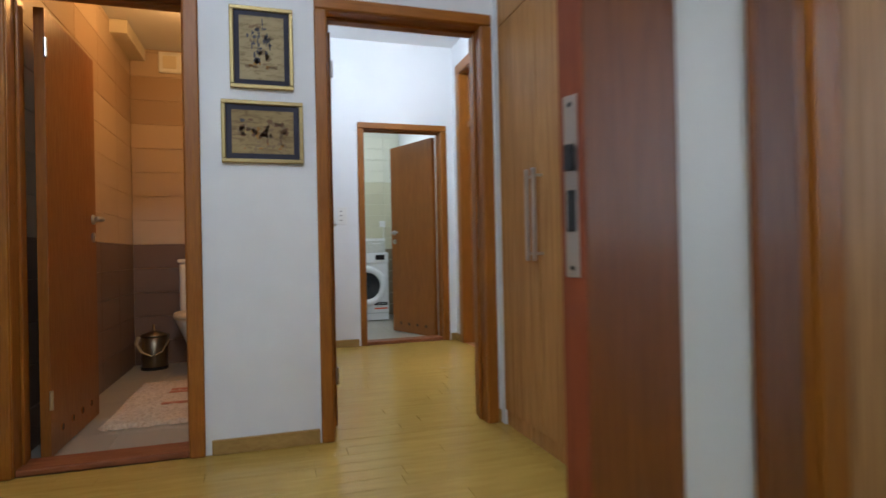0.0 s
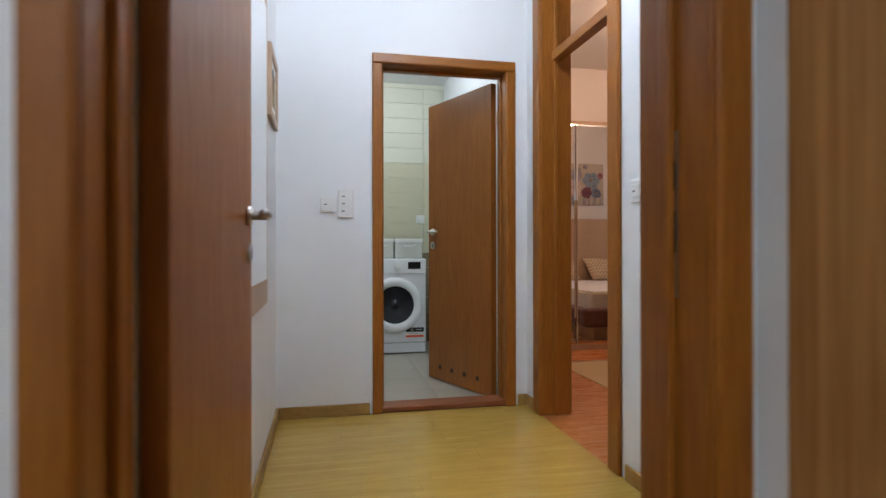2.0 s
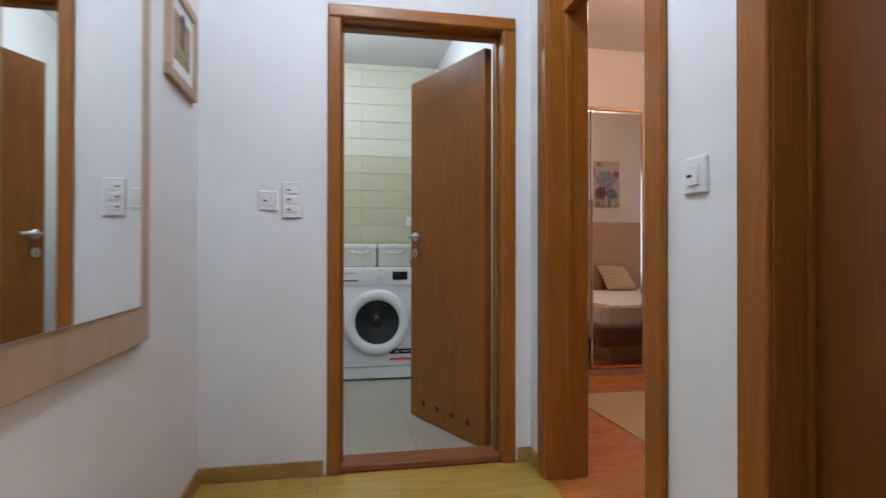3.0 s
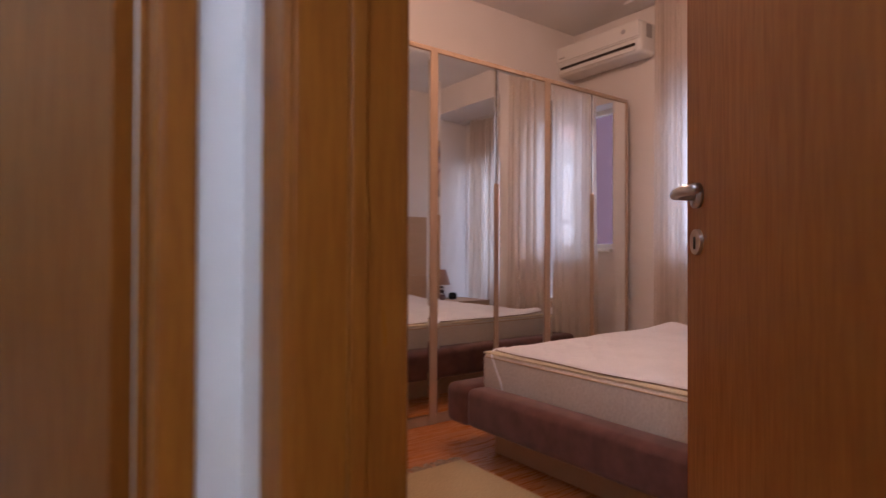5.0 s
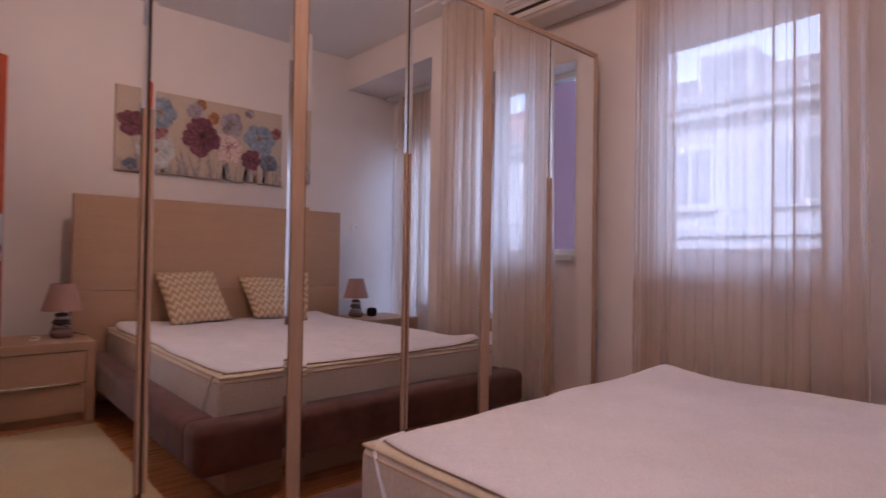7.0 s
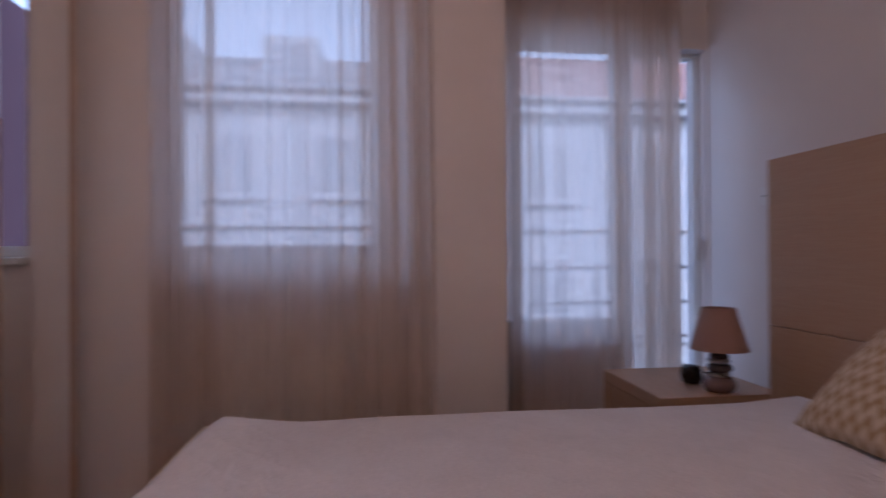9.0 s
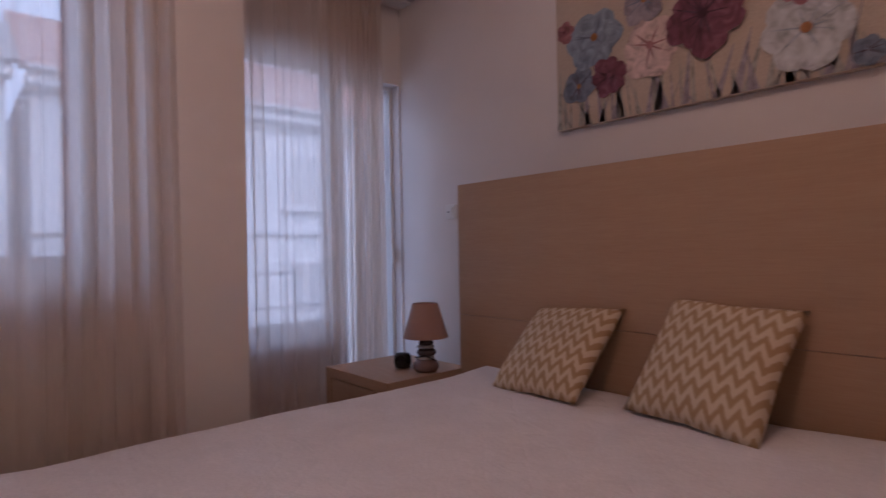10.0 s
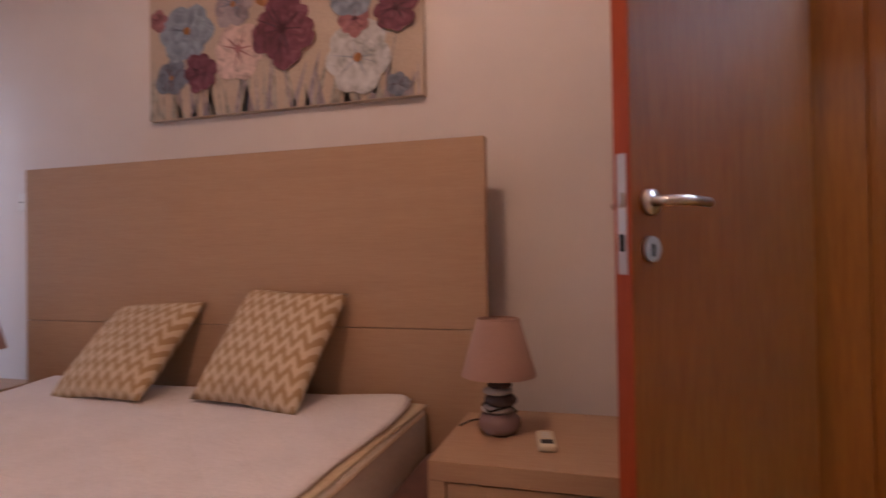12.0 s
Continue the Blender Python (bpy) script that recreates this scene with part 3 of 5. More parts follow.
framed_print("framed_picture", pose(-0.386, 2.449, 1.572), 0.266, 0.358, 0.018, 0.022, "gilt-framed papyrus print of a dark vase of flowers", GOLD, MATBLUE, PAPYRUS, vase)
beast = marks(20, 0.13, 0.145, 0.06, 0.045, (SEPIA, BROWN_INK, OCHRE), 0.004, 0.013)
beast += marks(22, 0.215, 0.14, 0.06, 0.045, (SEPIA, BROWN_INK, SEPIA), 0.004, 0.014)
beast += marks(16, 0.17, 0.075, 0.10, 0.022, (SEPIA, OCHRE), 0.003, 0.011)
beast += [(0.085, 0.185, 0.010, 0.009, BLUE_INK), (0.10, 0.16, 0.006, 0.02, SEPIA), (0.245, 0.10, 0.004, 0.022, BROWN_INK), (0.19, 0.095, 0.004, 0.02, BROWN_INK)]
framed_print("framed_picture", pose(-0.425, 2.449, 1.248), 0.342, 0.272, 0.018, 0.024, "gilt-framed papyrus print of brown animals, paled as if by glass reflection", GOLD, MATBLUE, PAPYRUS_D, beast)


def ceiling_light(m, r, label):
    c = thing("ceiling_light", m, label, "lamp")
    part("rim", lathe([(r, 0.0), (r + 0.012, -0.01), (r + 0.012, -0.035), (r, -0.045), (r - 0.01, -0.045), (r - 0.01, -0.01)], 32), STEEL, c)
    part("bowl", lathe([(r - 0.012, -0.012), (r - 0.014, -0.04), (0.01, -0.05)], 32), PLASTIC, c)


ceiling_light(pose(-0.35, 0.1, 2.80), 0.2, "round white ceiling lamp lighting the hall")
ceiling_light(pose(0.75, 3.75, 2.80), 0.2, "round white ceiling lamp lighting the passage")
ceiling_light(pose(2.95, 5.6, 2.80), 0.2, "round white ceiling lamp lighting the bedroom")
ceiling_light(pose(-0.7, 3.7, 2.50), 0.13, "round white ceiling lamp lighting the toilet")
ceiling_light(pose(0.6, 6.2, 2.60), 0.15, "round white ceiling lamp lighting the bathroom")

# ---- toilet room ----
wc = thing("toilet", pose(-0.72, 4.81, 0), "white ceramic toilet with cistern against a tiled wall", "toilet")
part("bowl", lathe([(0.10, 0.0), (0.11, 0.10), (0.10, 0.18), (0.15, 0.30), (0.185, 0.38), (0.19, 0.40)], squash=(1, 1.25)), CERAMIC, wc, smooth=True).location = (0, -0.42, 0)
part("seat", lathe([(0.195, 0.402), (0.20, 0.415), (0.195, 0.44), (0.02, 0.445)], squash=(1, 1.25)), IVORY, wc, "ivory plastic seat lid", True).location = (0, -0.42, 0)
part("cistern", block(-0.19, 0.19, -0.19, -0.012, 0.38, 0.80, 0.02), CERAMIC, wc)
part("cistern_lid", block(-0.2, 0.2, -0.2, -0.012, 0.80, 0.83, 0.01), CERAMIC, wc)
part("foot", block(-0.09, 0.09, -0.5, -0.05, 0, 0.3, 0.03), CERAMIC, wc)
wb = thing("waste_bin", pose(-1.09, 4.62, 0), "small metal pedal bin with a clear bag hanging out", "bin")
part("drum", lathe([(0.085, 0.012), (0.092, 0.02), (0.092, 0.24), (0.085, 0.245)]), BIN, wb, smooth=True)
part("base_ring", lathe([(0.096, 0.0), (0.096, 0.02), (0.09, 0.024)]), BLACK, wb)
part("lid", lathe([(0.094, 0.245), (0.09, 0.265), (0.03, 0.285), (0.012, 0.29), (0.012, 0.33), (0.005, 0.335)]), BIN, wb, smooth=True)
part("bag", tube([(-0.10, -0.03, 0.25), (-0.115, -0.05, 0.2), (-0.07, -0.09, 0.14), (0.0, -0.11, 0.11), (0.07, -0.09, 0.14), (0.1, -0.05, 0.2), (0.1, 0, 0.25)], 0.018, flat=0.35), BAG, wb, "clear plastic bag", True)
bmk = bmesh.new()
random.seed(3)
bmesh.ops.create_grid(bmk, x_segments=36, y_segments=44, size=0.5)
for v in bmk.verts:
    edge = max(abs(v.co.x), abs(v.co.y)) > 0.49
    v.co = Vector((v.co.x * 0.64 + (0.012 * random.uniform(-1, 1) if edge else 0), v.co.y * 1.02 + (0.012 * random.uniform(-1, 1) if edge else 0), 0.0 if edge else 0.014 + 0.010 * random.random()))
bath = thing("bath_mat", pose(-0.735, 3.50, 0.004), "cream shaggy bath mat with red-brown stripes on tile floor", "mat")
part("shag", bmk, BATHMAT, bath)
for y in (-0.16, 0.12, 0.19):
    part("stripe", block(-0.10, 0.2, y, y + 0.035, 0.018, 0.026, 0.006), BATHRED, bath)
vent = thing("wall_vent", pose(-0.97, 4.81, 2.40), "square white plastic extractor vent on tiles", "vent")
part("frame", block(-0.085, 0.085, -0.03, -0.009, -0.085, 0.085, 0.01), PLASTIC, vent)
part("grille", block(-0.05, 0.05, -0.036, -0.031, -0.05, 0.05, 0.004), IVORY, vent)
part("duct_box", block(-0.31, -0.18, -0.6, -0.012, 0.0, 0.095, 0.004), IVORY, vent)

# ---- passage ----
mir = thing("wall_mirror", pose(0.02, 3.50, 0), "frameless mirror on a beige backing board", "mirror")
part("backing", block(0.0, 0.022, 0.0, 0.79, 0.705, 2.02, 0.003), BEIGE, mir)
part("glass", block(0.023, 0.028, 0.02, 0.70, 0.81, 1.92, 0.002), MIRROR, mir)
framed_print("framed_picture", pose(0.021, 4.87, 1.55, 0, 0, -90) @ pose(0, 0, 0, 0, 0, 180) @ pose(-0.38, 0, 0), 0.38, 0.34, 0.035, 0.05, "small beige-framed picture on the passage wall", BEIGE, PLASTIC, PAPYRUS, [(0.19, 0.18, 0.03, 0.05, BROWN_INK), (0.19, 0.24, 0.04, 0.03, BLUE_INK)])


def switch(m, w, h, rockers, label):
    s = thing("light_switch", m, label, "switch")
    part("plate", block(-w / 2, w / 2, -0.010, 0, -h / 2, h / 2, 0.004), PLASTIC, s)
    for i in range(rockers):
        z = h * (0.5 - (i + 0.5) / rockers) * 0.8
        part("rocker", block(-w * 0.27, w * 0.27, -0.0145, -0.0095, z - h * 0.28 / rockers, z + h * 0.28 / rockers, 0.0015), PLASTIC, s)
        part("mark", block(-w * 0.25, -w * 0.05, -0.0152, -0.0144, z - h * 0.05 / rockers, z + h * 0.02), INK, s)
    return s


switch(pose(0.298, 5.0, 1.183), 0.082, 0.084, 1, "white plastic light switch beside the bathroom door")
switch(pose(0.397, 5.0, 1.187), 0.087, 0.155, 3, "tall white triple light switch beside the bathroom door")
switch(pose(1.47, 3.77, 1.157, 0, 0, -90) , 0.09, 0.092, 1, "white plastic light switch beside the bedroom door")
switch(pose(5.0, 3.86, 1.25, 0, 0, 180), 0.08, 0.08, 1, "white plastic light switch on the bedroom wall")

# ---- bathroom ----
wm = thing("washing_machine", pose(0.58, 6.78, 0), "white front-loading washing machine with open dark porthole", "washing machine")
part("cabinet", block(0, 0.595, 0.0, 0.56, 0.10, 0.85, 0.012), ENAMEL, wm)
part("kick_panel", block(0.004, 0.591, 0.006, 0.5, 0.012, 0.097, 0.004), ENAMEL, wm)
part("control_panel", block(0.0, 0.595, -0.012, 0.004, 0.715, 0.848, 0.008), ENAMEL, wm)
part("drawer", block(0.02, 0.2, -0.017, -0.010, 0.735, 0.83, 0.006), PLASTIC, wm)
# dark strip paints the shade of the grip recess
part("drawer_grip", block(0.06, 0.17, -0.019, -0.0165, 0.748, 0.757), GAP, wm)
part("name_mark", block(0.075, 0.15, -0.0185, -0.0165, 0.803, 0.811), GREY_METAL, wm)
part("display", block(0.43, 0.545, -0.016, -0.011, 0.757, 0.82, 0.003), BLACK, wm, "black display window")
part("dial", rod((0.335, -0.012, 0.785), (0.335, -0.035, 0.785), 0.026, seg=28), PLASTIC, wm)
ring = bmesh.new()
for i in range(40):
    a = 2 * math.pi * i / 40
    for j in range(10):
        b = 2 * math.pi * j / 10
        r = 0.205 + 0.042 * math.cos(b)
        ring.verts.new((0.315 + r * math.cos(a), -0.02 + 0.034 * math.sin(b), 0.44 + r * math.sin(a)))
ring.verts.ensure_lookup_table()
for i in range(40):
    for j in range(10):
        ring.faces.new([ring.verts[k] for k in (i * 10 + j, ((i + 1) % 40) * 10 + j, ((i + 1) % 40) * 10 + (j + 1) % 10, i * 10 + (j + 1) % 10)])
pd = part("porthole", ring, ENAMEL, wm, "round white door ring", True)
glass = lathe([(0.168, 0.0), (0.15, 0.014), (0.11, 0.026), (0.06, 0.031), (0.02, 0.0325), (0.001, 0.0328)], 36)
bmesh.ops.transform(glass, matrix=Matrix.Translation((0.315, -0.028, 0.44)) @ Euler((radians(90), 0, 0)).to_matrix().to_4x4() @ Matrix.Diagonal((1, 1, -1, 1)), verts=glass.verts)
part("porthole_glass", glass, DARKGLASS, pd, "dark bulging glass", True)
sticker = part("sticker", block(0.41, 0.575, -0.0025, -0.0005, 0.145, 0.235), PLASTIC, wm, "energy sticker with black and orange bars")
part("sticker_bar", block(0.412, 0.573, -0.0045, -0.0025, 0.195, 0.233), BLACK, sticker)
part("sticker_bar", block(0.412, 0.573, -0.0045, -0.0025, 0.147, 0.166), RED, sticker)
part("sticker_text", block(0.50, 0.56, -0.0055, -0.0045, 0.212, 0.218), PLASTIC, sticker)
part("sticker_text", block(0.43, 0.52, -0.0035, -0.0025, 0.178, 0.183), GREY_METAL, sticker)
txt = bpy.data.curves.new("number", "FONT")
txt.body, txt.size, txt.extrude = "10", 0.032, 0.0004
txt.materials.append(PLASTIC)
num = new("number", txt)
num.parent = sticker
num.matrix_local = pose(0.448, -0.005, 0.203, 90)
CHECK = material("checked_basket_fabric", (0.6, 0.6, 0.55), 0.9)
nt = CHECK.node_tree
chk, tcc = nt.nodes.new("ShaderNodeTexChecker"), nt.nodes.new("ShaderNodeTexCoord")
nt.links.new(tcc.outputs["Object"], chk.inputs[0])
chk.inputs["Scale"].default_value = 70
chk.inputs[1].default_value, chk.inputs[2].default_value = (0.66, 0.66, 0.60, 1), (0.46, 0.47, 0.42, 1)
nt.links.new(chk.outputs[0], nt.nodes["Principled BSDF"].inputs["Base Color"])
for i in range(2):
    bk = thing("storage_basket", pose(0.645 + 0.268 * i, 6.92, 0.851), "checked fabric storage basket with white rope handle", "basket", "baskets on the washing machine")
    part("box", block(0, 0.255, 0, 0.3, 0.0, 0.168, 0.01), CHECK, bk)
    part("rim", block(-0.003, 0.258, -0.003, 0.303, 0.145, 0.178, 0.006), PLASTIC, bk)
    part("rope_handle", tube([(0.06, -0.002, 0.125), (0.08, -0.022, 0.112), (0.128, -0.028, 0.108), (0.175, -0.022, 0.112), (0.195, -0.002, 0.125)], 0.007), PLASTIC, bk, smooth=True)
tub = thing("bathtub", pose(-0.98, 6.47, 0), "white bathtub with panelled side", "bathtub")
part("side_panel", block(0.0, 1.53, 0.0, 0.02, 0.0, 0.47, 0.008), ENAMEL, tub)
part("end_panel", block(1.51, 1.53, 0.022, 0.93, 0.0, 0.47, 0.008), ENAMEL, tub)
rim = bmesh.new()
for x0, x1, y0, y1 in ((-0.005, 1.54, -0.012, 0.07), (-0.005, 1.54, 0.85, 0.935), (-0.005, 0.08, 0.07, 0.85), (1.46, 1.54, 0.07, 0.85)):
    block(x0, x1, y0, y1, 0.472, 0.53, 0.012, bm=rim)
part("rim", rim, ENAMEL, tub)
part("basin", block(0.08, 1.46, 0.07, 0.85, 0.12, 0.14, 0.01), ENAMEL, tub)
det = thing("detergent_box", pose(0.565, 6.93, 0.531), "blue detergent packet between tub and washing machine", "packet")
part("carton", block(-0.035, 0.008, 0, 0.08, 0, 0.20, 0.004), BLUE, det)
part("label_stripe", block(-0.0352, 0.0082, -0.001, 0.0, 0.05, 0.075), PLASTIC, det)
soc = thing("wall_socket", pose(1.23, 7.405, 1.235), "white wall socket with plug and cable", "socket")
part("plate", block(-0.042, 0.042, -0.012, 0, -0.042, 0.042, 0.005), PLASTIC, soc)
part("plug", rod((0, -0.012, 0), (0, -0.05, -0.005), 0.02), PLASTIC, soc)
part("cable", tube([(0, -0.05, -0.01), (0.01, -0.06, -0.08), (0.0, -0.05, -0.2), (-0.02, -0.04, -0.38)], 0.004, seg=6), PLASTIC, soc)
hook = thing("towel_hook", pose(0.62, 7.405, 1.62), "small steel towel hook on bathroom tiles", "hook")
part("stem", rod((0, 0, 0), (0, -0.04, 0), 0.008), STEEL, hook)
part("knob", lathe([(0.002, -0.02), (0.014, -0.015), (0.018, 0.0), (0.014, 0.015), (0.002, 0.02)], 16), STEEL, hook).location = (0, -0.045, 0)

# ---- bedroom ----
wd = thing("mirror_wardrobe", pose(2.05, 6.60, 0), "long beige wardrobe with six mirrored doors", "wardrobe")
part("carcass", block(0.0, 2.75, 0.03, 0.585, 0.0, 2.11, 0.003), BEIGE, wd)
part("plinth", block(0.0, 2.75, 0.004, 0.03, 0.0, 0.055, 0.002), BEIGE, wd)
part("top_rail", block(0.0, 2.75, 0.0, 0.03, 2.085, 2.112, 0.002), BEIGE, wd)
for x0, x1 in ((0.0, 0.05), (0.935, 0.985), (1.85, 1.905), (2.715, 2.75)):
    part("stile", block(x0, x1, -0.004, 0.03, 0.0, 2.085, 0.003), BEIGE, wd)


def mirror_pane(x0, x1, z0, z1, y):
    """A bevelled mirror: flat field with a 14 mm sloping rim."""
    bm = bmesh.new()
    b = 0.014
    outer = [bm.verts.new((x, y + 0.0025, z)) for x, z in ((x0, z0), (x1, z0), (x1, z1), (x0, z1))]
    inner = [bm.verts.new((x, y, z)) for x, z in ((x0 + b, z0 + b), (x1 - b, z0 + b), (x1 - b, z1 - b), (x0 + b, z1 - b))]
    back = [bm.verts.new((v.co.x, y + 0.006, v.co.z)) for v in outer]
    bm.faces.new(inner)
    bm.faces.new(back)
    for i in range(4):
        j = (i + 1) % 4
        bm.faces.new((outer[i], outer[j], inner[j], inner[i]))
        bm.faces.new((outer[i], outer[j], back[j], back[i]))
    return bm


for x0, x1, hx in ((0.052, 0.490, 0.484), (0.496, 0.933, 0.502), (0.987, 1.422, 1.416), (1.428, 1.848, 1.434), (1.907, 2.322, 2.316), (2.328, 2.713, 2.334)):
    d = part("door", block(x0, x1, 0.004, 0.022, 0.06, 2.08, 0.002), GAP, wd)
    part("mirror", mirror_pane(x0 + 0.001, x1 - 0.001, 0.062, 2.078, -0.004), MIRROR, d, "bevelled mirror pane")
    part("grip", block(hx - 0.005, hx + 0.005, -0.012, -0.003, 0.30, 1.38, 0.002), BEIGE, d)

bed = thing("bed", pose(3.73, 4.08, 0), "double bed with brown suede frame and oak headboard", "bed")
part("headboard", block(-0.985, 0.985, -0.04, 0.0, 0.7252, 1.355, 0.002), OAK, bed, "light oak headboard panel")
part("headboard", block(-0.985, 0.985, -0.04, 0.0, 0.02, 0.723, 0.002), OAK, bed, "light oak headboard panel")
part("headboard_post", block(-0.80, -0.74, -0.20, -0.041, 0.0, 1.25, 0.003), OAK, bed)
part("headboard_post", block(0.74, 0.80, -0.20, -0.041, 0.0, 1.25, 0.003), OAK, bed)
part("plinth", block(-0.74, 0.74, 0.1, 1.98, 0.0, 0.155, 0.004), OAK, bed)
part("side_rail", block(-0.91, -0.77, 0.005, 2.0, 0.150, 0.328, 0.035, seg=4), SUEDE, bed, smooth=True)
part("side_rail", block(0.77, 0.91, 0.005, 2.0, 0.150, 0.328, 0.035, seg=4), SUEDE, bed, smooth=True)
part("foot_rail", block(-0.915, 0.915, 1.985, 2.15, 0.145, 0.335, 0.04, seg=4), SUEDE, bed, smooth=True)
for i in range(2):
    part("slat_base", block(-0.76 + 0.765 * i, -0.005 + 0.765 * i, 0.02, 1.98, 0.18, 0.221, 0.004), OAK, bed)

mt = thing("mattress", pose(3.73, 4.105, 0.222), "cream mattress with piped edges on the bed", "mattress")
part("core", block(-0.79, 0.79, 0.0, 2.0, 0.0, 0.258, 0.03, seg=4), TICKING, mt, smooth=True)


def soft_sheet(w, l, thick, seed, ripple, nx=60, ny=72):
    """A padded sheet with rounded, uneven rim and gentle waves."""
    bm = bmesh.new()
    noise.seed_set(seed)
    grid = []
    for layer in (1, 0):
        g = []
        for j in range(ny + 1):
            row = []
            for i in range(nx + 1):
                u, v = i / nx * 2 - 1, j / ny * 2 - 1
                x, y = u * w / 2, v * l / 2
                rim = max(abs(u), abs(v))
                wob = noise.noise(Vector((x * 2.2, y * 2.2, seed)))
                wave = noise.noise(Vector((x * 5, y * 5, seed + 9)))
                k = 1 + 0.012 * wob * (rim > 0.93)
                z = (thick if layer else 0.0)
                if layer:
                    z += ripple * (0.6 * wob + 0.4 * wave) - (thick * 0.45 if rim > 0.985 else 0.0)
                row.append(bm.verts.new((x * k, y * k, z)))
            g.append(row)
        grid.append(g)
    for n, g in enumerate(grid):
        for j in range(ny):
            for i in range(nx):
                bm.faces.new((g[j][i], g[j][i + 1], g[j + 1][i + 1], g[j + 1][i]))
    t, b = grid
    for i in range(nx):
        bm.faces.new((t[0][i], t[0][i + 1], b[0][i + 1], b[0][i]))
        bm.faces.new((t[ny][i], t[ny][i + 1], b[ny][i + 1], b[ny][i]))
    for j in range(ny):
        bm.faces.new((t[j][0], t[j + 1][0], b[j + 1][0], b[j][0]))
        bm.faces.new((t[j][nx], t[j + 1][nx], b[j + 1][nx], b[j][nx]))
    return bm


part("top_layer", soft_sheet(1.565, 1.985, 0.012, 4, 0.002), TOPCREAM, mt, smooth=True).location = (0, 1.0, 0.254)
for z, w in ((0.240, 0.790),):
    r = 0.05
    loop = []
    for cx, cy, a0 in ((w - r, 2.0 - r, 0), (-w + r, 2.0 - r, 90), (-w + r, r, 180), (w - r, r, 270)):
        loop += [(cx + r * math.cos(radians(a0 + 15 * k)), cy + r * math.sin(radians(a0 + 15 * k)), z) for k in range(7)]
    part("piping", tube(loop + loop[:1], 0.0036, seg=8), PIPING, mt, "tan piped seam", True)
pad = thing("mattress_pad", pose(3.73, 5.10, 0.4895), "white quilted mattress pad with wrinkles on the mattress", "mattress pad")
PAD_W, PAD_L = 1.525, 1.965


def pad_rim(a):
    """Half width and half length of the pad's uneven rim at turn a."""
    return 1 + 0.010 * math.sin(5 * a + 1.0) + 0.006 * math.sin(13 * a + 2.2)


def pad_at(u, v):
    """A point of the pad's upper face, u and v from -1 to 1."""
    k = 1 + (pad_rim(math.atan2(v, u)) - 1) * max(abs(u), abs(v)) ** 3
    corner = 1 - 0.035 * (abs(u) * abs(v)) ** 6
    x, y = u * PAD_W / 2 * k * corner, v * PAD_L / 2 * k * corner
    z = 0.011 + 0.004 * noise.noise(Vector((x * 2.5, y * 2.5, 3.0))) + 0.0035 * noise.noise(Vector((x * 9, y * 4, 8.0)))
    crease = noise.noise(Vector((x * 6 + y * 2.0, y * 11 - x * 3, 1.5)))
    z += 0.006 * max(0.0, 1 - abs(crease) * 9) * max(0.0, noise.noise(Vector((x * 1.7, y * 1.7, 5.0))) + 0.25)
    for cx, cy, lift, r in ((0.73, 0.95, 0.034, 0.17), (0.73, -0.95, 0.022, 0.2), (-0.72, -0.95, 0.024, 0.22)):
        z += lift * math.exp(-((x - cx) ** 2 + (y - cy) ** 2) / r ** 2)
    edge = max(abs(u), abs(v))
    return Vector((x, y, z * (1 - 0.55 * max(0.0, (edge - 0.97) / 0.03))))


quilted = bmesh.new()
sheets = []
for layer in (0, 1):
    sheets.append([[quilted.verts.new(pad_at(i / 45 - 1, j / 55 - 1) - Vector((0, 0, 0.006 * layer))) for i in range(91)] for j in range(111)])
    for j in range(110):
        for i in range(90):
            g = sheets[layer]
            quilted.faces.new((g[j][i], g[j][i + 1], g[j + 1][i + 1], g[j + 1][i]))
for a in range(90):
    for j in (0, 110):
        quilted.faces.new((sheets[0][j][a], sheets[0][j][a + 1], sheets[1][j][a + 1], sheets[1][j][a]))
for a in range(110):
    for i in (0, 90):
        quilted.faces.new((sheets[0][a][i], sheets[0][a + 1][i], sheets[1][a + 1][i], sheets[1][a][i]))
part("quilt", quilted, QUILT, pad, smooth=True)
turn = [(-1 + k / 20, -1) for k in range(40)] + [(1, -1 + k / 24) for k in range(48)] + [(1 - k / 20, 1) for k in range(40)] + [(-1, 1 - k / 24) for k in range(49)]
part("binding", tube([pad_at(u, v) - Vector((0, 0, 0.003)) for u, v in turn], 0.0026, seg=6), BINDING, pad, "brown stitched edge binding", True)
for sx in (-1, 1):
    part("elastic_strap", tube([(0.66 * sx, 0.972, 0.004), (0.745 * sx, 0.965, 0.003), (0.790 * sx, 0.93, -0.015), (0.797 * sx, 0.90, -0.06), (0.797 * sx, 0.86, -0.13), (0.795 * sx, 0.84, -0.2)], 0.005, flat=0.2, seg=8), QUILT, pad, "white elastic corner strap")


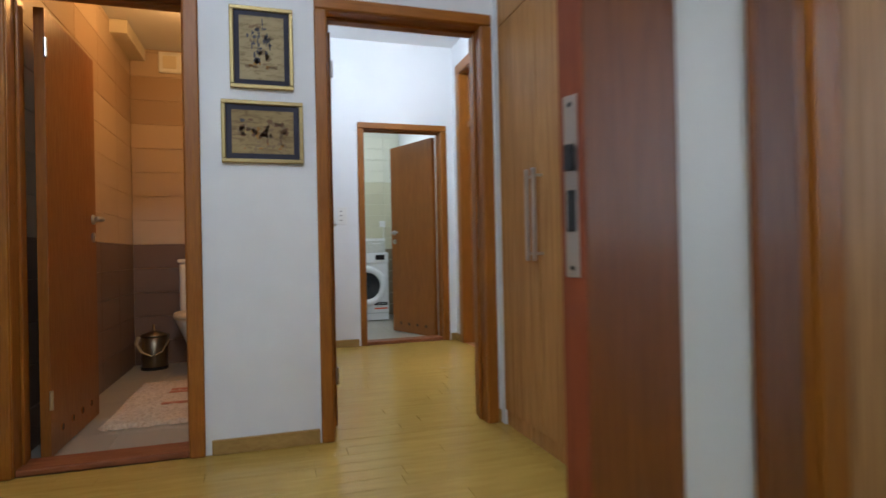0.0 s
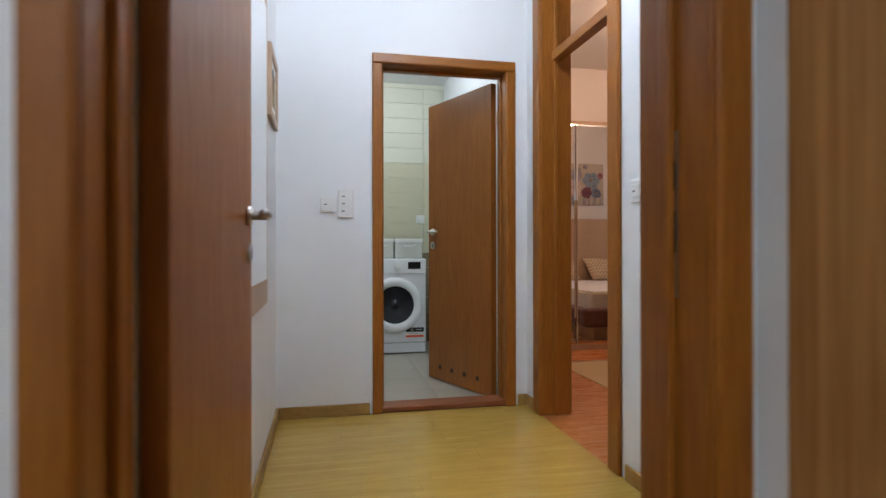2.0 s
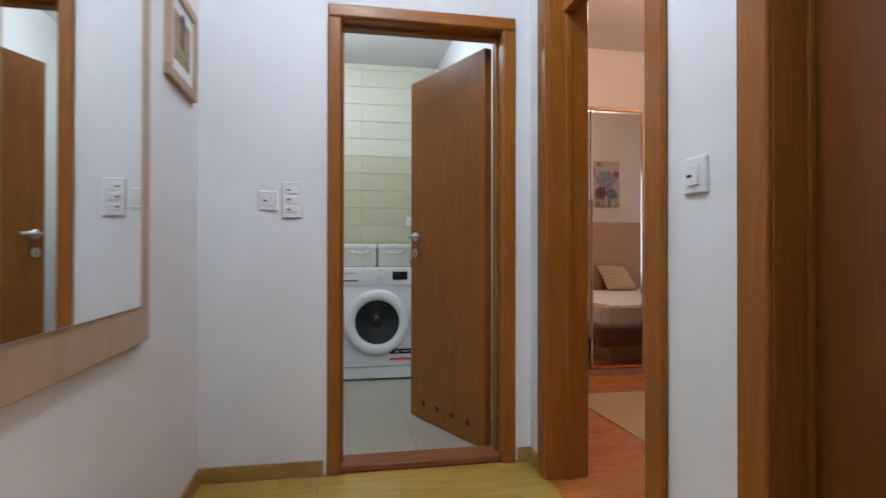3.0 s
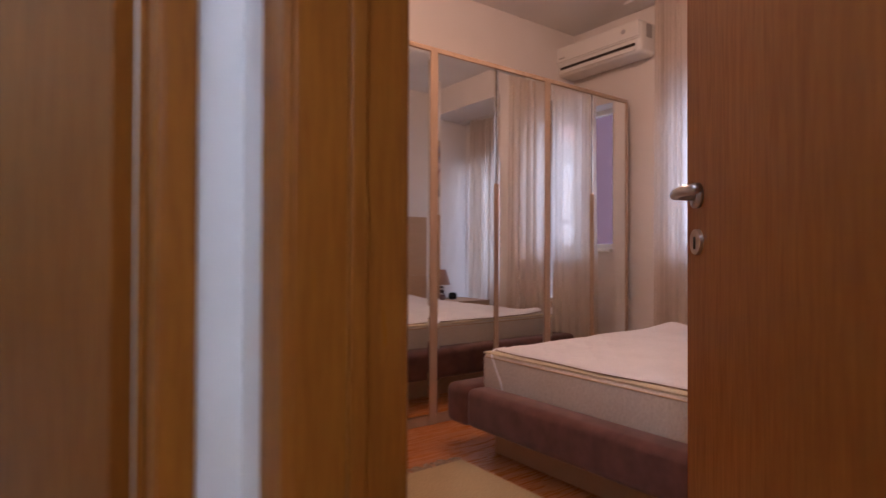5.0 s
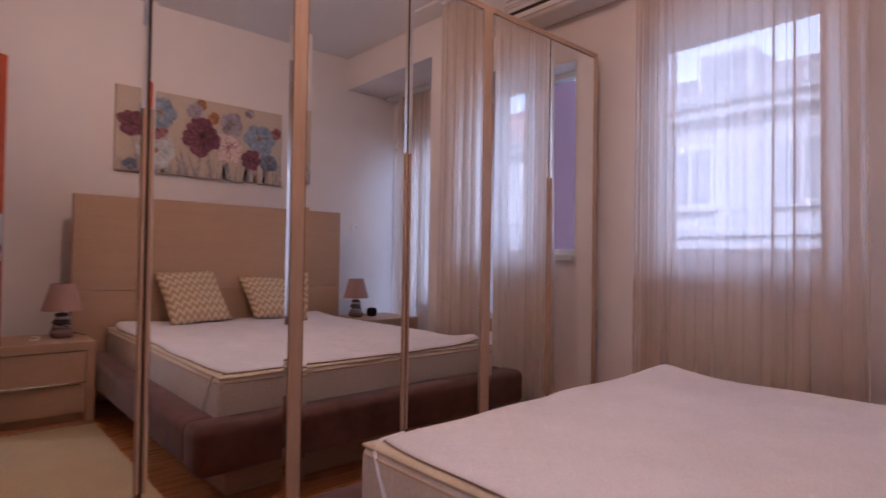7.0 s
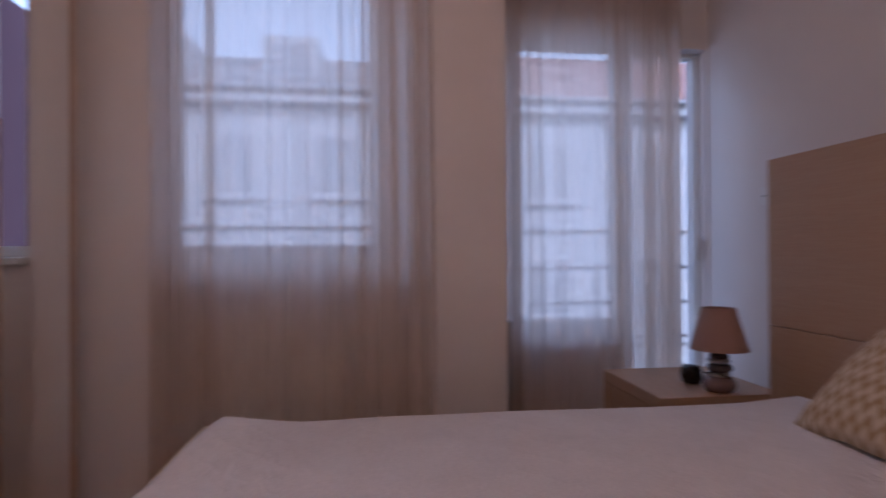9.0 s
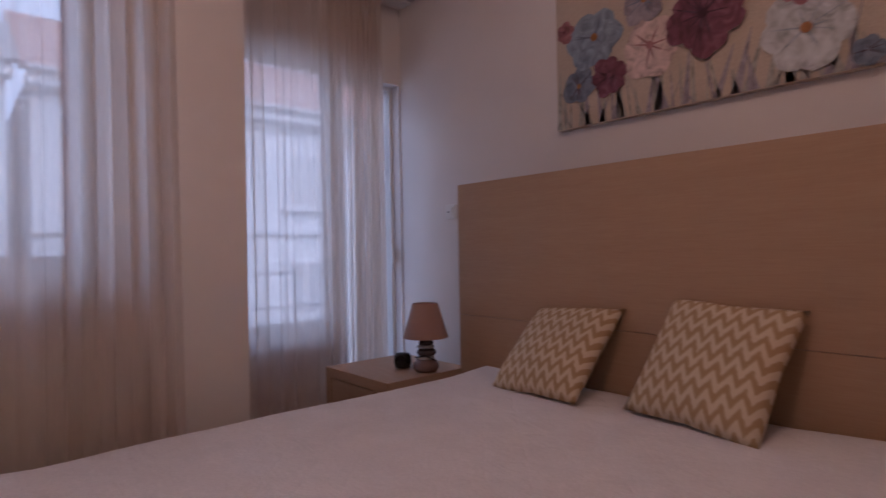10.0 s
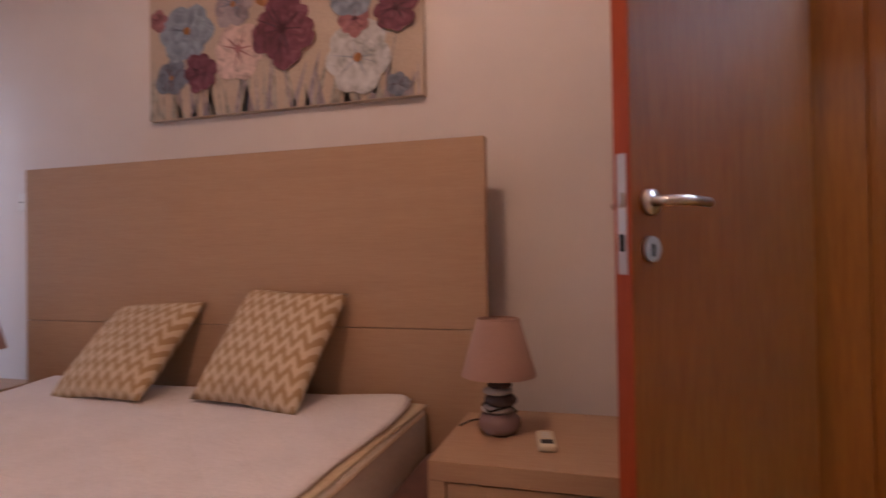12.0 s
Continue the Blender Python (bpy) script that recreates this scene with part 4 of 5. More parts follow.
def cushion(m, w, h, d, label):
    c = thing("cushion", m, label, "cushion", "cushions on the bed")
    bm = bmesh.new()
    n = 22
    faces = []
    for side in (-1, 1):
        g = []
        for j in range(n + 1):
            row = []
            for i in range(n + 1):
                u, v = i / n * 2 - 1, j / n * 2 - 1
                puff = max(0.0, (1 - abs(u) ** 2.6) * (1 - abs(v) ** 2.6)) ** 0.5
                pinch = 1 - 0.055 * (1 - abs(u * v)) * max(abs(u), abs(v)) ** 2
                wr = 0.006 * noise.noise(Vector((u * 3, v * 3, side * 2 + w * 10)))
                row.append(bm.verts.new((u * w / 2 * pinch, side * (d / 2 * puff + wr * puff), h / 2 + v * h / 2 * pinch)))
            g.append(row)
        for j in range(n):
            for i in range(n):
                bm.faces.new((g[j][i], g[j][i + 1], g[j + 1][i + 1], g[j + 1][i]))
    bmesh.ops.remove_doubles(bm, verts=bm.verts, dist=0.0015)
    part("cover", bm, CHEVRON, c, smooth=True)


cushion(pose(4.03, 4.385, 0.505, 47, 3, -4), 0.42, 0.43, 0.12, "beige and brown chevron cushion leaning on the headboard")
cushion(pose(3.475, 4.355, 0.505, 38, -2, -8), 0.43, 0.44, 0.12, "beige and brown chevron cushion leaning on the headboard")


def nightstand(m, label):
    n = thing("nightstand", m, label, "nightstand", "nightstands beside the bed")
    w, d, h = 0.53, 0.50, 0.458
    part("top", block(-w / 2, w / 2, 0, d, h - 0.05, h, 0.002), OAK, n)
    part("side_panel", block(-w / 2, -w / 2 + 0.045, 0, d, 0, h - 0.0505, 0.002), OAK, n)
    part("side_panel", block(w / 2 - 0.045, w / 2, 0, d, 0, h - 0.0505, 0.002), OAK, n)
    part("back_panel", block(-w / 2 + 0.0455, w / 2 - 0.0455, 0.0, 0.012, 0, h - 0.051), OAK, n)
    part("kick", block(-w / 2 + 0.0455, w / 2 - 0.0455, d - 0.06, d - 0.04, 0, 0.05), OAK, n)
    for z0, z1 in ((0.052, 0.215), (0.228, 0.404)):
        q = part("drawer", block(-w / 2 + 0.048, w / 2 - 0.048, 0.02, d - 0.006, z0, z1, 0.0015), OAK, n)
        if z0 > 0.2:
            part("handle", block(-0.19, 0.19, d - 0.006, d + 0.012, z0 - 0.006, z0 + 0.003, 0.0015), CHROME, q, "slim chrome handle strip")


nightstand(pose(2.545, 4.02, 0), "light oak nightstand with two drawers below a lamp")
nightstand(pose(4.98, 4.02, 0), "light oak nightstand with two drawers by the balcony window")


def table_lamp(m, label):
    t = thing("table_lamp", m, label, "lamp", "lamps on the nightstands")
    for k, (z, r, hh, mat, dx) in enumerate(((0.0, 0.062, 0.062, STONE_M, 0.0), (0.058, 0.046, 0.022, STONE_L, 0.006), (0.078, 0.048, 0.034, STONE_D, -0.004), (0.110, 0.043, 0.020, STONE_L, 0.004), (0.128, 0.036, 0.022, STONE_D, -0.002))):
        ring = [(0.3 * r, z), (0.8 * r, z + 0.06 * hh), (r, z + 0.35 * hh), (0.97 * r, z + 0.65 * hh), (0.75 * r, z + 0.94 * hh), (0.2 * r, z + hh)]
        part("stone", lathe(ring, 24), mat, t, "", True).location = (dx, 0, 0)
    part("stem", rod((0, 0, 0.148), (0, 0, 0.19), 0.009), CHROME, t)
    shade = bmesh.new()
    lathe([(0.108, 0.165), (0.062, 0.325), (0.059, 0.325), (0.105, 0.165)], 40, shade)
    bmesh.ops.delete(shade, geom=[f for f in shade.faces if len(f.verts) > 4], context="FACES")
    part("shade", shade, SHADE, t, "mauve fabric cone shade", True)
    part("shade_ring", tube([(0.0605 * math.cos(a), 0.0605 * math.sin(a), 0.325) for a in (k * math.pi / 12 for k in range(25))], 0.0025, seg=6), SHADE, t)
    part("cord", tube([(0.03, -0.03, 0.09), (0.05, 0.0, 0.075), (0.02, 0.05, 0.07), (-0.04, 0.035, 0.085), (-0.05, -0.01, 0.06), (0.02, -0.06, 0.03), (0.10, -0.05, 0.012), (0.125, -0.02, 0.004)], 0.003, seg=6), BLACK, t, "black cord wound round the base", True)


table_lamp(pose(2.675, 4.26, 0.458), "stacked-stone table lamp with mauve shade on a nightstand")
table_lamp(pose(4.785, 4.24, 0.458), "stacked-stone table lamp with mauve shade by the window")
rc = thing("remote_control", pose(2.535, 4.335, 0.458, 0, 0, 100), "small ivory remote control lying on a nightstand", "remote")
part("shell", block(-0.065, 0.065, -0.024, 0.024, 0.0, 0.02, 0.008, seg=3), IVORY, rc, smooth=True)
part("screen", block(0.02, 0.052, -0.016, 0.016, 0.019, 0.021, 0.001), INK, rc)
for i in range(3):
    part("button", block(-0.04 + 0.018 * i, -0.03 + 0.018 * i, -0.012, 0.012, 0.0195, 0.0215, 0.001), PLASTIC, rc)
ck = thing("alarm_clock", pose(4.93, 4.27, 0.458, 0, 0, 30), "small black rounded alarm clock on a nightstand", "clock")
part("case", lathe([(0.02, 0.0), (0.038, 0.004), (0.046, 0.03), (0.044, 0.06), (0.034, 0.074), (0.01, 0.078)], 24, squash=(1, 0.75)), BLACK, ck, smooth=True)
part("dial_face", rod((0, 0.034, 0.038), (0, 0.037, 0.038), 0.028), DARKGLASS, ck)

# flower canvas
art = thing("canvas_painting", pose(4.247, 3.86, 1.562, 0, 0, 180), "unframed canvas of blue, plum and white flowers", "painting")
CANVAS = fabric("painted_canvas_ground", (0.50, 0.42, 0.33), (0.60, 0.52, 0.42), 200)
part("canvas", block(0, 1.24, -0.032, -0.001, 0, 0.60, 0.003), CANVAS, art)


def paint(name, c):
    m = material(name, c, 0.7)
    nt = m.node_tree
    nt.links.new(ramp(nt, noise_tex(nt, 17, detail=4, distort=1.4, shift=True), [(0.3, [v * 0.55 for v in c]), (0.5, c), (0.74, [min(1, v * 1.25 + 0.06) for v in c])]), nt.nodes["Principled BSDF"].inputs["Base Color"])
    bumped(m, noise_tex(nt, 120, detail=3), 0.1, 0.001)
    return m


P_BLUE, P_PLUM, P_WHITE, P_PINK, P_STEM, P_GREY, P_OCHRE = (paint(n, c) for n, c in (("blue_paint", (0.26, 0.33, 0.42)), ("plum_paint", (0.18, 0.06, 0.09)), ("white_paint", (0.50, 0.53, 0.54)), ("blush_paint", (0.62, 0.49, 0.45)), ("grey_green_paint", (0.35, 0.35, 0.31)), ("lilac_grey_paint", (0.33, 0.30, 0.34)), ("ochre_paint", (0.36, 0.17, 0.06))))

P_NAVY, P_DARK, P_MIST, P_ROSE = (paint(n, c) for n, c in (("slate_blue_paint", (0.17, 0.21, 0.28)), ("deep_plum_paint", (0.075, 0.025, 0.045)), ("mist_blue_paint", (0.36, 0.41, 0.47)), ("rose_paint", (0.33, 0.15, 0.16))))


def petals(x, z, r, n, mat, depth, seed, heart, vein):
    random.seed(seed)
    bm = bmesh.new()
    for k in range(n):
        a = 2 * math.pi * k / n + random.uniform(-0.2, 0.2)
        rr, y = r * random.uniform(0.85, 1.1), -0.0325 - depth - 0.0006 * k
        cx, cz = x + 0.52 * rr * math.cos(a), z + 0.52 * rr * math.sin(a)
        wide = rr * (1.55 / n + 0.22)
        rim = []
        for q in range(14):
            b = 2 * math.pi * q / 14
            px, pz = 0.5 * rr * math.cos(b) * (1 + 0.08 * random.uniform(-1, 1)), wide * math.sin(b) * (1 + 0.1 * random.uniform(-1, 1))
            rim.append(bm.verts.new((cx + px * math.cos(a) - pz * math.sin(a), y, cz + px * math.sin(a) + pz * math.cos(a))))
        mid = bm.verts.new((cx, y - 0.0004, cz))
        for q in range(14):
            bm.faces.new((rim[q], rim[(q + 1) % 14], mid))
    part("flower", bm, mat, art)
    veins = bmesh.new()
    y = -0.0325 - depth - 0.0006 * n - 0.0003
    for k in range(n + 3):
        a, l, w = random.uniform(0, 2 * math.pi), r * random.uniform(0.45, 0.95), r * random.uniform(0.012, 0.035)
        ca, sa = math.cos(a), math.sin(a)
        f = [(0.1 * r, -w), (0.1 * r, w), (l * 0.7, w * 0.8), (l, 0.0), (l * 0.7, -w * 0.5)]
        veins.faces.new([veins.verts.new((x + p * ca - q * sa, y - 0.00001 * k, z + p * sa + q * ca)) for p, q in f])
    part("vein_pattern", veins, vein, art)
    if heart:
        part("flower_heart", rod((x, -0.0325 - depth - 0.001 - 0.0006 * n, z), (x, -0.0345 - depth - 0.0006 * n, z), r * 0.13, seg=10), heart, art)


VEIN = {"blue_paint": P_NAVY, "plum_paint": P_DARK, "white_paint": P_MIST, "blush_paint": P_ROSE, "grey_green_paint": P_NAVY, "lilac_grey_paint": P_NAVY, "ochre_paint": P_PLUM, "rose_paint": P_PLUM, "slate_blue_paint": P_DARK}
random.seed(8)
for k in range(56):
    x = 0.03 + 1.18 * k / 55 + random.uniform(-0.012, 0.012)
    z1, lean = random.uniform(0.08, 0.27), random.uniform(-0.08, 0.08)
    bm = bmesh.new()
    wv = random.uniform(0.003, 0.018)
    q = [(x - wv + lean * 0.2, 0.004), (x + wv + lean * 0.2, 0.004), (min(max(x + lean, 0.02), 1.22) + 0.0015, z1), (min(max(x + lean, 0.02), 1.22) - 0.0015, z1)]
    vs = [bm.verts.new((a, -0.0326, b)) for a, b in q] + [bm.verts.new((a, -0.0330, b)) for a, b in q]
    bm.faces.new(vs[:4])
    bm.faces.new(vs[4:])
    for i in range(4):
        bm.faces.new((vs[i], vs[(i + 1) % 4], vs[4 + (i + 1) % 4], vs[4 + i]))
    part("grass_stroke", bm, random.choice((P_STEM, P_GREY, P_STEM, P_STEM, P_GREY)), art)
for n, (x, z, r, c, mat, heart) in enumerate((
        (0.28, 0.555, 0.035, 3, P_GREY, None), (0.665, 0.555, 0.036, 3, P_OCHRE, None), (0.57, 0.47, 0.042, 3, P_OCHRE, None), (0.035, 0.43, 0.045, 5, P_ROSE, P_PLUM),
        (0.20, 0.365, 0.118, 6, P_BLUE, P_OCHRE), (0.12, 0.175, 0.075, 5, P_NAVY, P_OCHRE), (0.27, 0.185, 0.078, 10, P_PLUM, P_PLUM),
        (0.71, 0.50, 0.055, 7, P_GREY, P_OCHRE), (0.43, 0.445, 0.088, 9, P_GREY, P_OCHRE), (0.45, 0.26, 0.112, 6, P_PINK, P_ROSE), (0.657, 0.315, 0.132, 12, P_PLUM, P_DARK),
        (0.98, 0.165, 0.125, 6, P_WHITE, P_OCHRE), (0.97, 0.315, 0.06, 8, P_ROSE, P_DARK), (0.955, 0.445, 0.115, 6, P_BLUE, P_OCHRE), (1.145, 0.335, 0.088, 10, P_PLUM, P_DARK), (1.14, 0.05, 0.042, 5, P_NAVY, None))):
    r *= 1.12
    petals(min(max(x, r), 1.235 - r), min(max(z, r), 0.595 - r), r, c, mat, 0.0008 + 0.0004 * n, 40 + n, heart, VEIN[mat.name])

rug = thing("rug", pose(2.46, 5.33, 0.0), "cream woven cotton rug with knotted fringes on wood floor", "rug")
part("weave", block(-0.335, 0.335, -0.70, 0.74, 0.001, 0.009, 0.003), RUG, rug)
random.seed(12)
for end, reach in ((-1, 0.70), (1, 0.74)):
    fr = bmesh.new()
    for k in range(44):
        x = -0.33 + 0.66 * k / 43
        tube([(x, (reach - 0.002) * end, 0.006), (x + random.uniform(-0.01, 0.01), (reach + 0.025) * end, 0.007), (x + random.uniform(-0.025, 0.025), (reach + 0.05 + random.uniform(-0.01, 0.015)) * end, 0.004)], 0.004, bm=fr, seg=5)
    part("fringe", fr, FRINGE, rug, "knotted brown and cream fringe")["kind"] = "stuff"

ac = thing("air_conditioner", pose(4.90, 6.82, 2.41), "white wall-mounted air conditioner above the wardrobe", "air conditioner")
part("shell", block(-0.20, 0.0, -0.395, 0.395, 0.0, 0.245, 0.035, seg=4), PLASTIC, ac, smooth=True)
part("front_panel", block(-0.212, -0.195, -0.385, 0.385, 0.10, 0.235, 0.008, seg=3), PLASTIC, ac)
# dark strip paints the shade inside the air outlet
part("outlet", block(-0.207, -0.19, -0.35, 0.35, 0.052, 0.072), GAP, ac, "near-black strip standing for the shade in the outlet slot")
part("flap", block(-0.210, -0.185, -0.35, 0.35, 0.018, 0.05, 0.004), PLASTIC, ac)
part("trim_line", block(-0.2135, -0.211, -0.385, 0.385, 0.112, 0.116), GREY_METAL, ac)
part("badge", rod((-0.212, -0.26, 0.175), (-0.216, -0.26, 0.175), 0.018, seg=18), CHROME, ac, "round shiny badge")
part("brand_bar", block(-0.2135, -0.2115, 0.30, 0.36, 0.14, 0.15), GREY_METAL, ac)
part("side_slot", block(-0.13, -0.06, -0.3965, -0.394, 0.12, 0.22, 0.001), GREY_METAL, ac)

rad = thing("radiator", pose(4.90, 5.87, 0), "cream panel radiator under the window behind a curtain", "radiator")
part("panel", block(-0.09, -0.03, -0.30, 0.30, 0.12, 0.76, 0.008), PLASTIC, rad)
for i in range(14):
    y = -0.28 + 0.043 * i
    part("rib", block(-0.098, -0.0905, y, y + 0.024, 0.15, 0.73, 0.003), PLASTIC, rad)
part("grille", block(-0.092, -0.028, -0.302, 0.302, 0.7605, 0.775, 0.003), PLASTIC, rad)
part("bracket", block(-0.03, 0.0, -0.2, -0.17, 0.3, 0.6), PLASTIC, rad)
part("bracket", block(-0.03, 0.0, 0.17, 0.2, 0.3, 0.6), PLASTIC, rad)


def curtain(name, x, y0, y1, z0, z1, folds, seed, label, amp=0.038):
    """A hanging sheer: sharp pleats at the heading that loosen and merge towards the hem."""
    c = thing(name, pose(x, (y0 + y1) / 2, z0), label, "curtain")
    bm = bmesh.new()
    rng = random.Random(seed)
    w, h = y1 - y0, z1 - z0
    ph = [rng.uniform(0, 6.28) for _ in range(8)]
    nu, nv = int(folds * 22), 30
    rows = []
    for j in range(nv + 1):
        v = j / nv
        row = []
        for i in range(nu + 1):
            u = i / nu
            warp = u + 0.030 * math.sin(6 * u + ph[0]) + 0.014 * math.sin(17 * u + ph[1] + 0.5 * v)
            a = amp * (0.62 + 0.38 * math.sin(5 * u + ph[2])) * (1.15 - 0.5 * v)
            q = 2 * math.pi * folds * warp + 0.5 * math.sin(2.2 * v + ph[3])
            off = a * (math.sin(q) + 0.32 * math.sin(2.35 * q + ph[4]) + 0.18 * math.sin(0.43 * q + ph[6]))
            tuck = 0.42 * w / folds / 2 * math.sin(2 * q + ph[5]) * (0.55 + 0.45 * math.sin(3.3 * u + ph[7]))
            row.append(bm.verts.new((off, (u - 0.5) * w * (1 - 0.02 * math.sin(3.1 * v + ph[5])) + tuck * min(1, 8 * u, 8 * (1 - u)), v * h)))
        rows.append(row)
    for a, b in zip(rows, rows[1:]):
        for i in range(nu):
            bm.faces.new((a[i], a[i + 1], b[i + 1], b[i]))
    part("cloth", bm, SHEER, c, smooth=True)
    part("heading", block(-0.012, 0.012, -w / 2, w / 2, h - 0.02, h), PLASTIC, c)
    return c


curtain("curtain", 4.735, 5.365, 6.16, 0.03, 2.785, 8.5, 2, "sheer beige curtain hanging in folds before the window", 0.032)
curtain("curtain", 4.745, 6.12, 6.335, 0.03, 2.785, 5, 21, "gathered sheer beige curtain end beside the wardrobe", 0.036)
structure("curtain_rail", block(4.69, 4.78, 5.10, 6.56, 2.785, 2.80, 0.003), PLASTIC, "white ceiling curtain rail")
curtain("curtain", 5.36, 4.37, 5.03, 0.03, 2.505, 7, 6, "sheer grey-beige curtain before the niche window", 0.030)
curtain("curtain", 5.35, 4.055, 4.40, 0.03, 2.505, 8, 9, "gathered sheer curtain beside the balcony door", 0.045)
structure("curtain_rail_niche", block(5.32, 5.40, 3.87, 5.055, 2.505, 2.52, 0.003), PLASTIC, "white curtain rail")


def window(name, x, y0, y1, z0, z1, panes, label, sill=False, f=0.04):
    w = tagged(new(name), label, "", "", "structure")
    w.matrix_world = pose(x, y0, z0)
    W, Hh = y1 - y0, z1 - z0
    fr = part("window_frame", block(-0.03, 0.03, 0, W, 0, f, 0.004), PLASTIC, w)
    part("window_frame", block(-0.03, 0.03, 0, W, Hh - f, Hh, 0.004), PLASTIC, w)
    for k in range(panes + 1):
        y = k * (W - f) / panes
        part("window_frame", block(-0.029, 0.029, y, y + f, f, Hh - f, 0.004), PLASTIC, w)
    for k in range(panes):
        a = k * (W - f) / panes + f
        g = part("pane", block(-0.004, 0.004, a, a + (W - f) / panes - f, f, Hh - f), CLEAR, w)
        g.visible_shadow = False
    part("handle", block(-0.06, -0.031, 0.02, 0.04, Hh * 0.45, Hh * 0.45 + 0.12, 0.004), PLASTIC, w)
    if sill:
        part("window_sill", block(-0.215, -0.031, -0.0, W, -0.03, -0.001, 0.006), PLASTIC, w, "white window sill")
    return w


window("window_1", 5.08, 5.56, 6.38, 1.0, 2.16, 1, "white plastic window above a radiator", sill=True)
window("window_2", 5.55, 4.31, 4.90, 0.62, 2.09, 1, "white plastic window in the niche")
window("window_3", 5.55, 3.87, 4.27, 0.06, 2.05, 1, "white glazed balcony door", f=0.022)

# added, never in view: brings sky light in behind the frosted pane
window("added_daylight_window", 2.58, -0.95, 0.55, 0.85, 2.2, 2, "unseen window added to let daylight in behind the glazed door")

rack = thing("drying_rack", pose(1.84, 6.72, 0), "folded grey metal drying rack leaning in the corner", "drying rack")
for k in range(3):
    y = 0.05 + 0.10 * k
    part("leg", tube([(-0.10 + 0.05 * k, y, 0.01), (-0.13 + 0.07 * k, y + 0.02, 0.6), (-0.02 + 0.02 * k, y + 0.03, 1.25)], 0.011), GREY_METAL, rack, smooth=True)
    part("leg", tube([(0.12 - 0.02 * k, y - 0.04, 0.01), (-0.02, y, 0.7), (-0.13 + 0.03 * k, y + 0.02, 1.15 - 0.1 * k)], 0.011), GREY_METAL, rack, smooth=True)
part("bag", block(-0.15, -0.03, -0.10, -0.02, 0.0, 0.34, 0.02), RED, rack, "red box standing at its foot")
wl = thing("wall_heater", pose(5.30, 5.02, 0.0), "slim grey heater standing in the niche corner", "heater")
part("body", block(-0.12, 0.10, -0.05, 0.0, 0.10, 0.70, 0.012), GREY_METAL, wl)
part("foot", block(-0.14, 0.12, -0.09, 0.03, 0.0, 0.10, 0.01), BLACK, wl)

# ---- outside ----
FACADE = plaster("pale_render", (0.31, 0.33, 0.355), 0.9)
ROOF = material("red_roof_tiles", (0.22, 0.125, 0.115), 0.8)
SLATE = material("grey_sheet_roof", (0.16, 0.17, 0.19), 0.6)
FAR_FRAME = material("weathered_far_window_frame", (0.40, 0.41, 0.43), 0.7)
WINDOW_D = material("far_window_glass", (0.17, 0.19, 0.22), 0.15)


def building(y0, y1, eaves, courses, roof_mat, label, dormers):
    h = thing("apartment_building", pose(17.0, y0, -7.0), label, "building")
    L = y1 - y0
    part("wall", block(0, 8, 0, L, 0, eaves), FACADE, h)
    rf = bmesh.new()
    for k in range(courses):
        z, x = eaves + 0.15 * k, -0.4 + 0.24 * k
        block(x, x + 0.34, -0.2, L + 0.2, z, z + 0.11, bm=rf)
    part("roof", rf, roof_mat, h, "courses of roofing above the eaves")
    part("cornice", block(-0.35, 0.1, -0.1, L + 0.1, eaves - 0.35, eaves - 0.05, 0.05), FACADE, h)
    part("gutter", rod((-0.45, -0.1, eaves - 0.02), (-0.45, L + 0.1, eaves - 0.02), 0.07), SLATE, h)
    for r in range(4):
        z = eaves - 2.6 - 3.0 * r
        part("string_course", block(-0.12, 0.1, 0, L, z - 0.75, z - 0.6), FACADE, h)
        for k in range(int(L / 2.6)):
            y = 0.8 + 2.6 * k
            ww = part("window", block(-0.06, 0.05, y, y + 1.2, z, z + 1.6, 0.01), FAR_FRAME, h)
            part("pane", block(-0.075, -0.06, y + 0.1, y + 0.56, z + 0.1, z + 1.5), WINDOW_D, ww)
            part("pane", block(-0.075, -0.06, y + 0.64, y + 1.1, z + 0.1, z + 1.5), WINDOW_D, ww)
            part("sill", block(-0.16, 0.02, y - 0.08, y + 1.28, z - 0.1, z - 0.02), FACADE, ww)
    for y in dormers:
        d = part("dormer", block(0.3, 2.2, y, y + 1.4, eaves + 0.2, eaves + 1.5, 0.03), FACADE, h)
        part("pane", block(0.27, 0.3, y + 0.2, y + 1.2, eaves + 0.4, eaves + 1.3), WINDOW_D, d)


building(-16.0, 4.6, 11.9, 15, ROOF, "pale rendered building opposite with red tiled roof", ())
building(5.0, 24.0, 12.0, 9, SLATE, "grey rendered building opposite with dark roof and dormers", (2.0, 5.2, 9.0))
bal = thing("balcony", pose(5.65, 4.0, -0.06), "concrete balcony with thin metal railing", "balcony")
part("slab", block(0, 1.0, -1.2, 1.25, -0.12, 0.0), FACADE, bal)
for z in (0.2, 0.45, 0.7, 0.95):
    part("rail", rod((0.95, -1.2, z), (0.95, 1.25, z), 0.012), GREY_METAL, bal)
for y in (-1.15, 0.0, 1.2):
    part("post", rod((0.95, y, 0), (0.95, y, 0.98), 0.016), GREY_METAL, bal)
part("awning", block(-0.0, 0.9, 1.4, 1.45, 0.9, 2.6), material("faded_red_awning", (0.27, 0.13, 0.13), 0.9), bal, "faded red side screen")

HAZE = bpy.data.materials.new("overcast_sky_glow")
HAZE.use_nodes = True
HAZE.node_tree.nodes.clear()
glow, glow_out = HAZE.node_tree.nodes.new("ShaderNodeEmission"), HAZE.node_tree.nodes.new("ShaderNodeOutputMaterial")
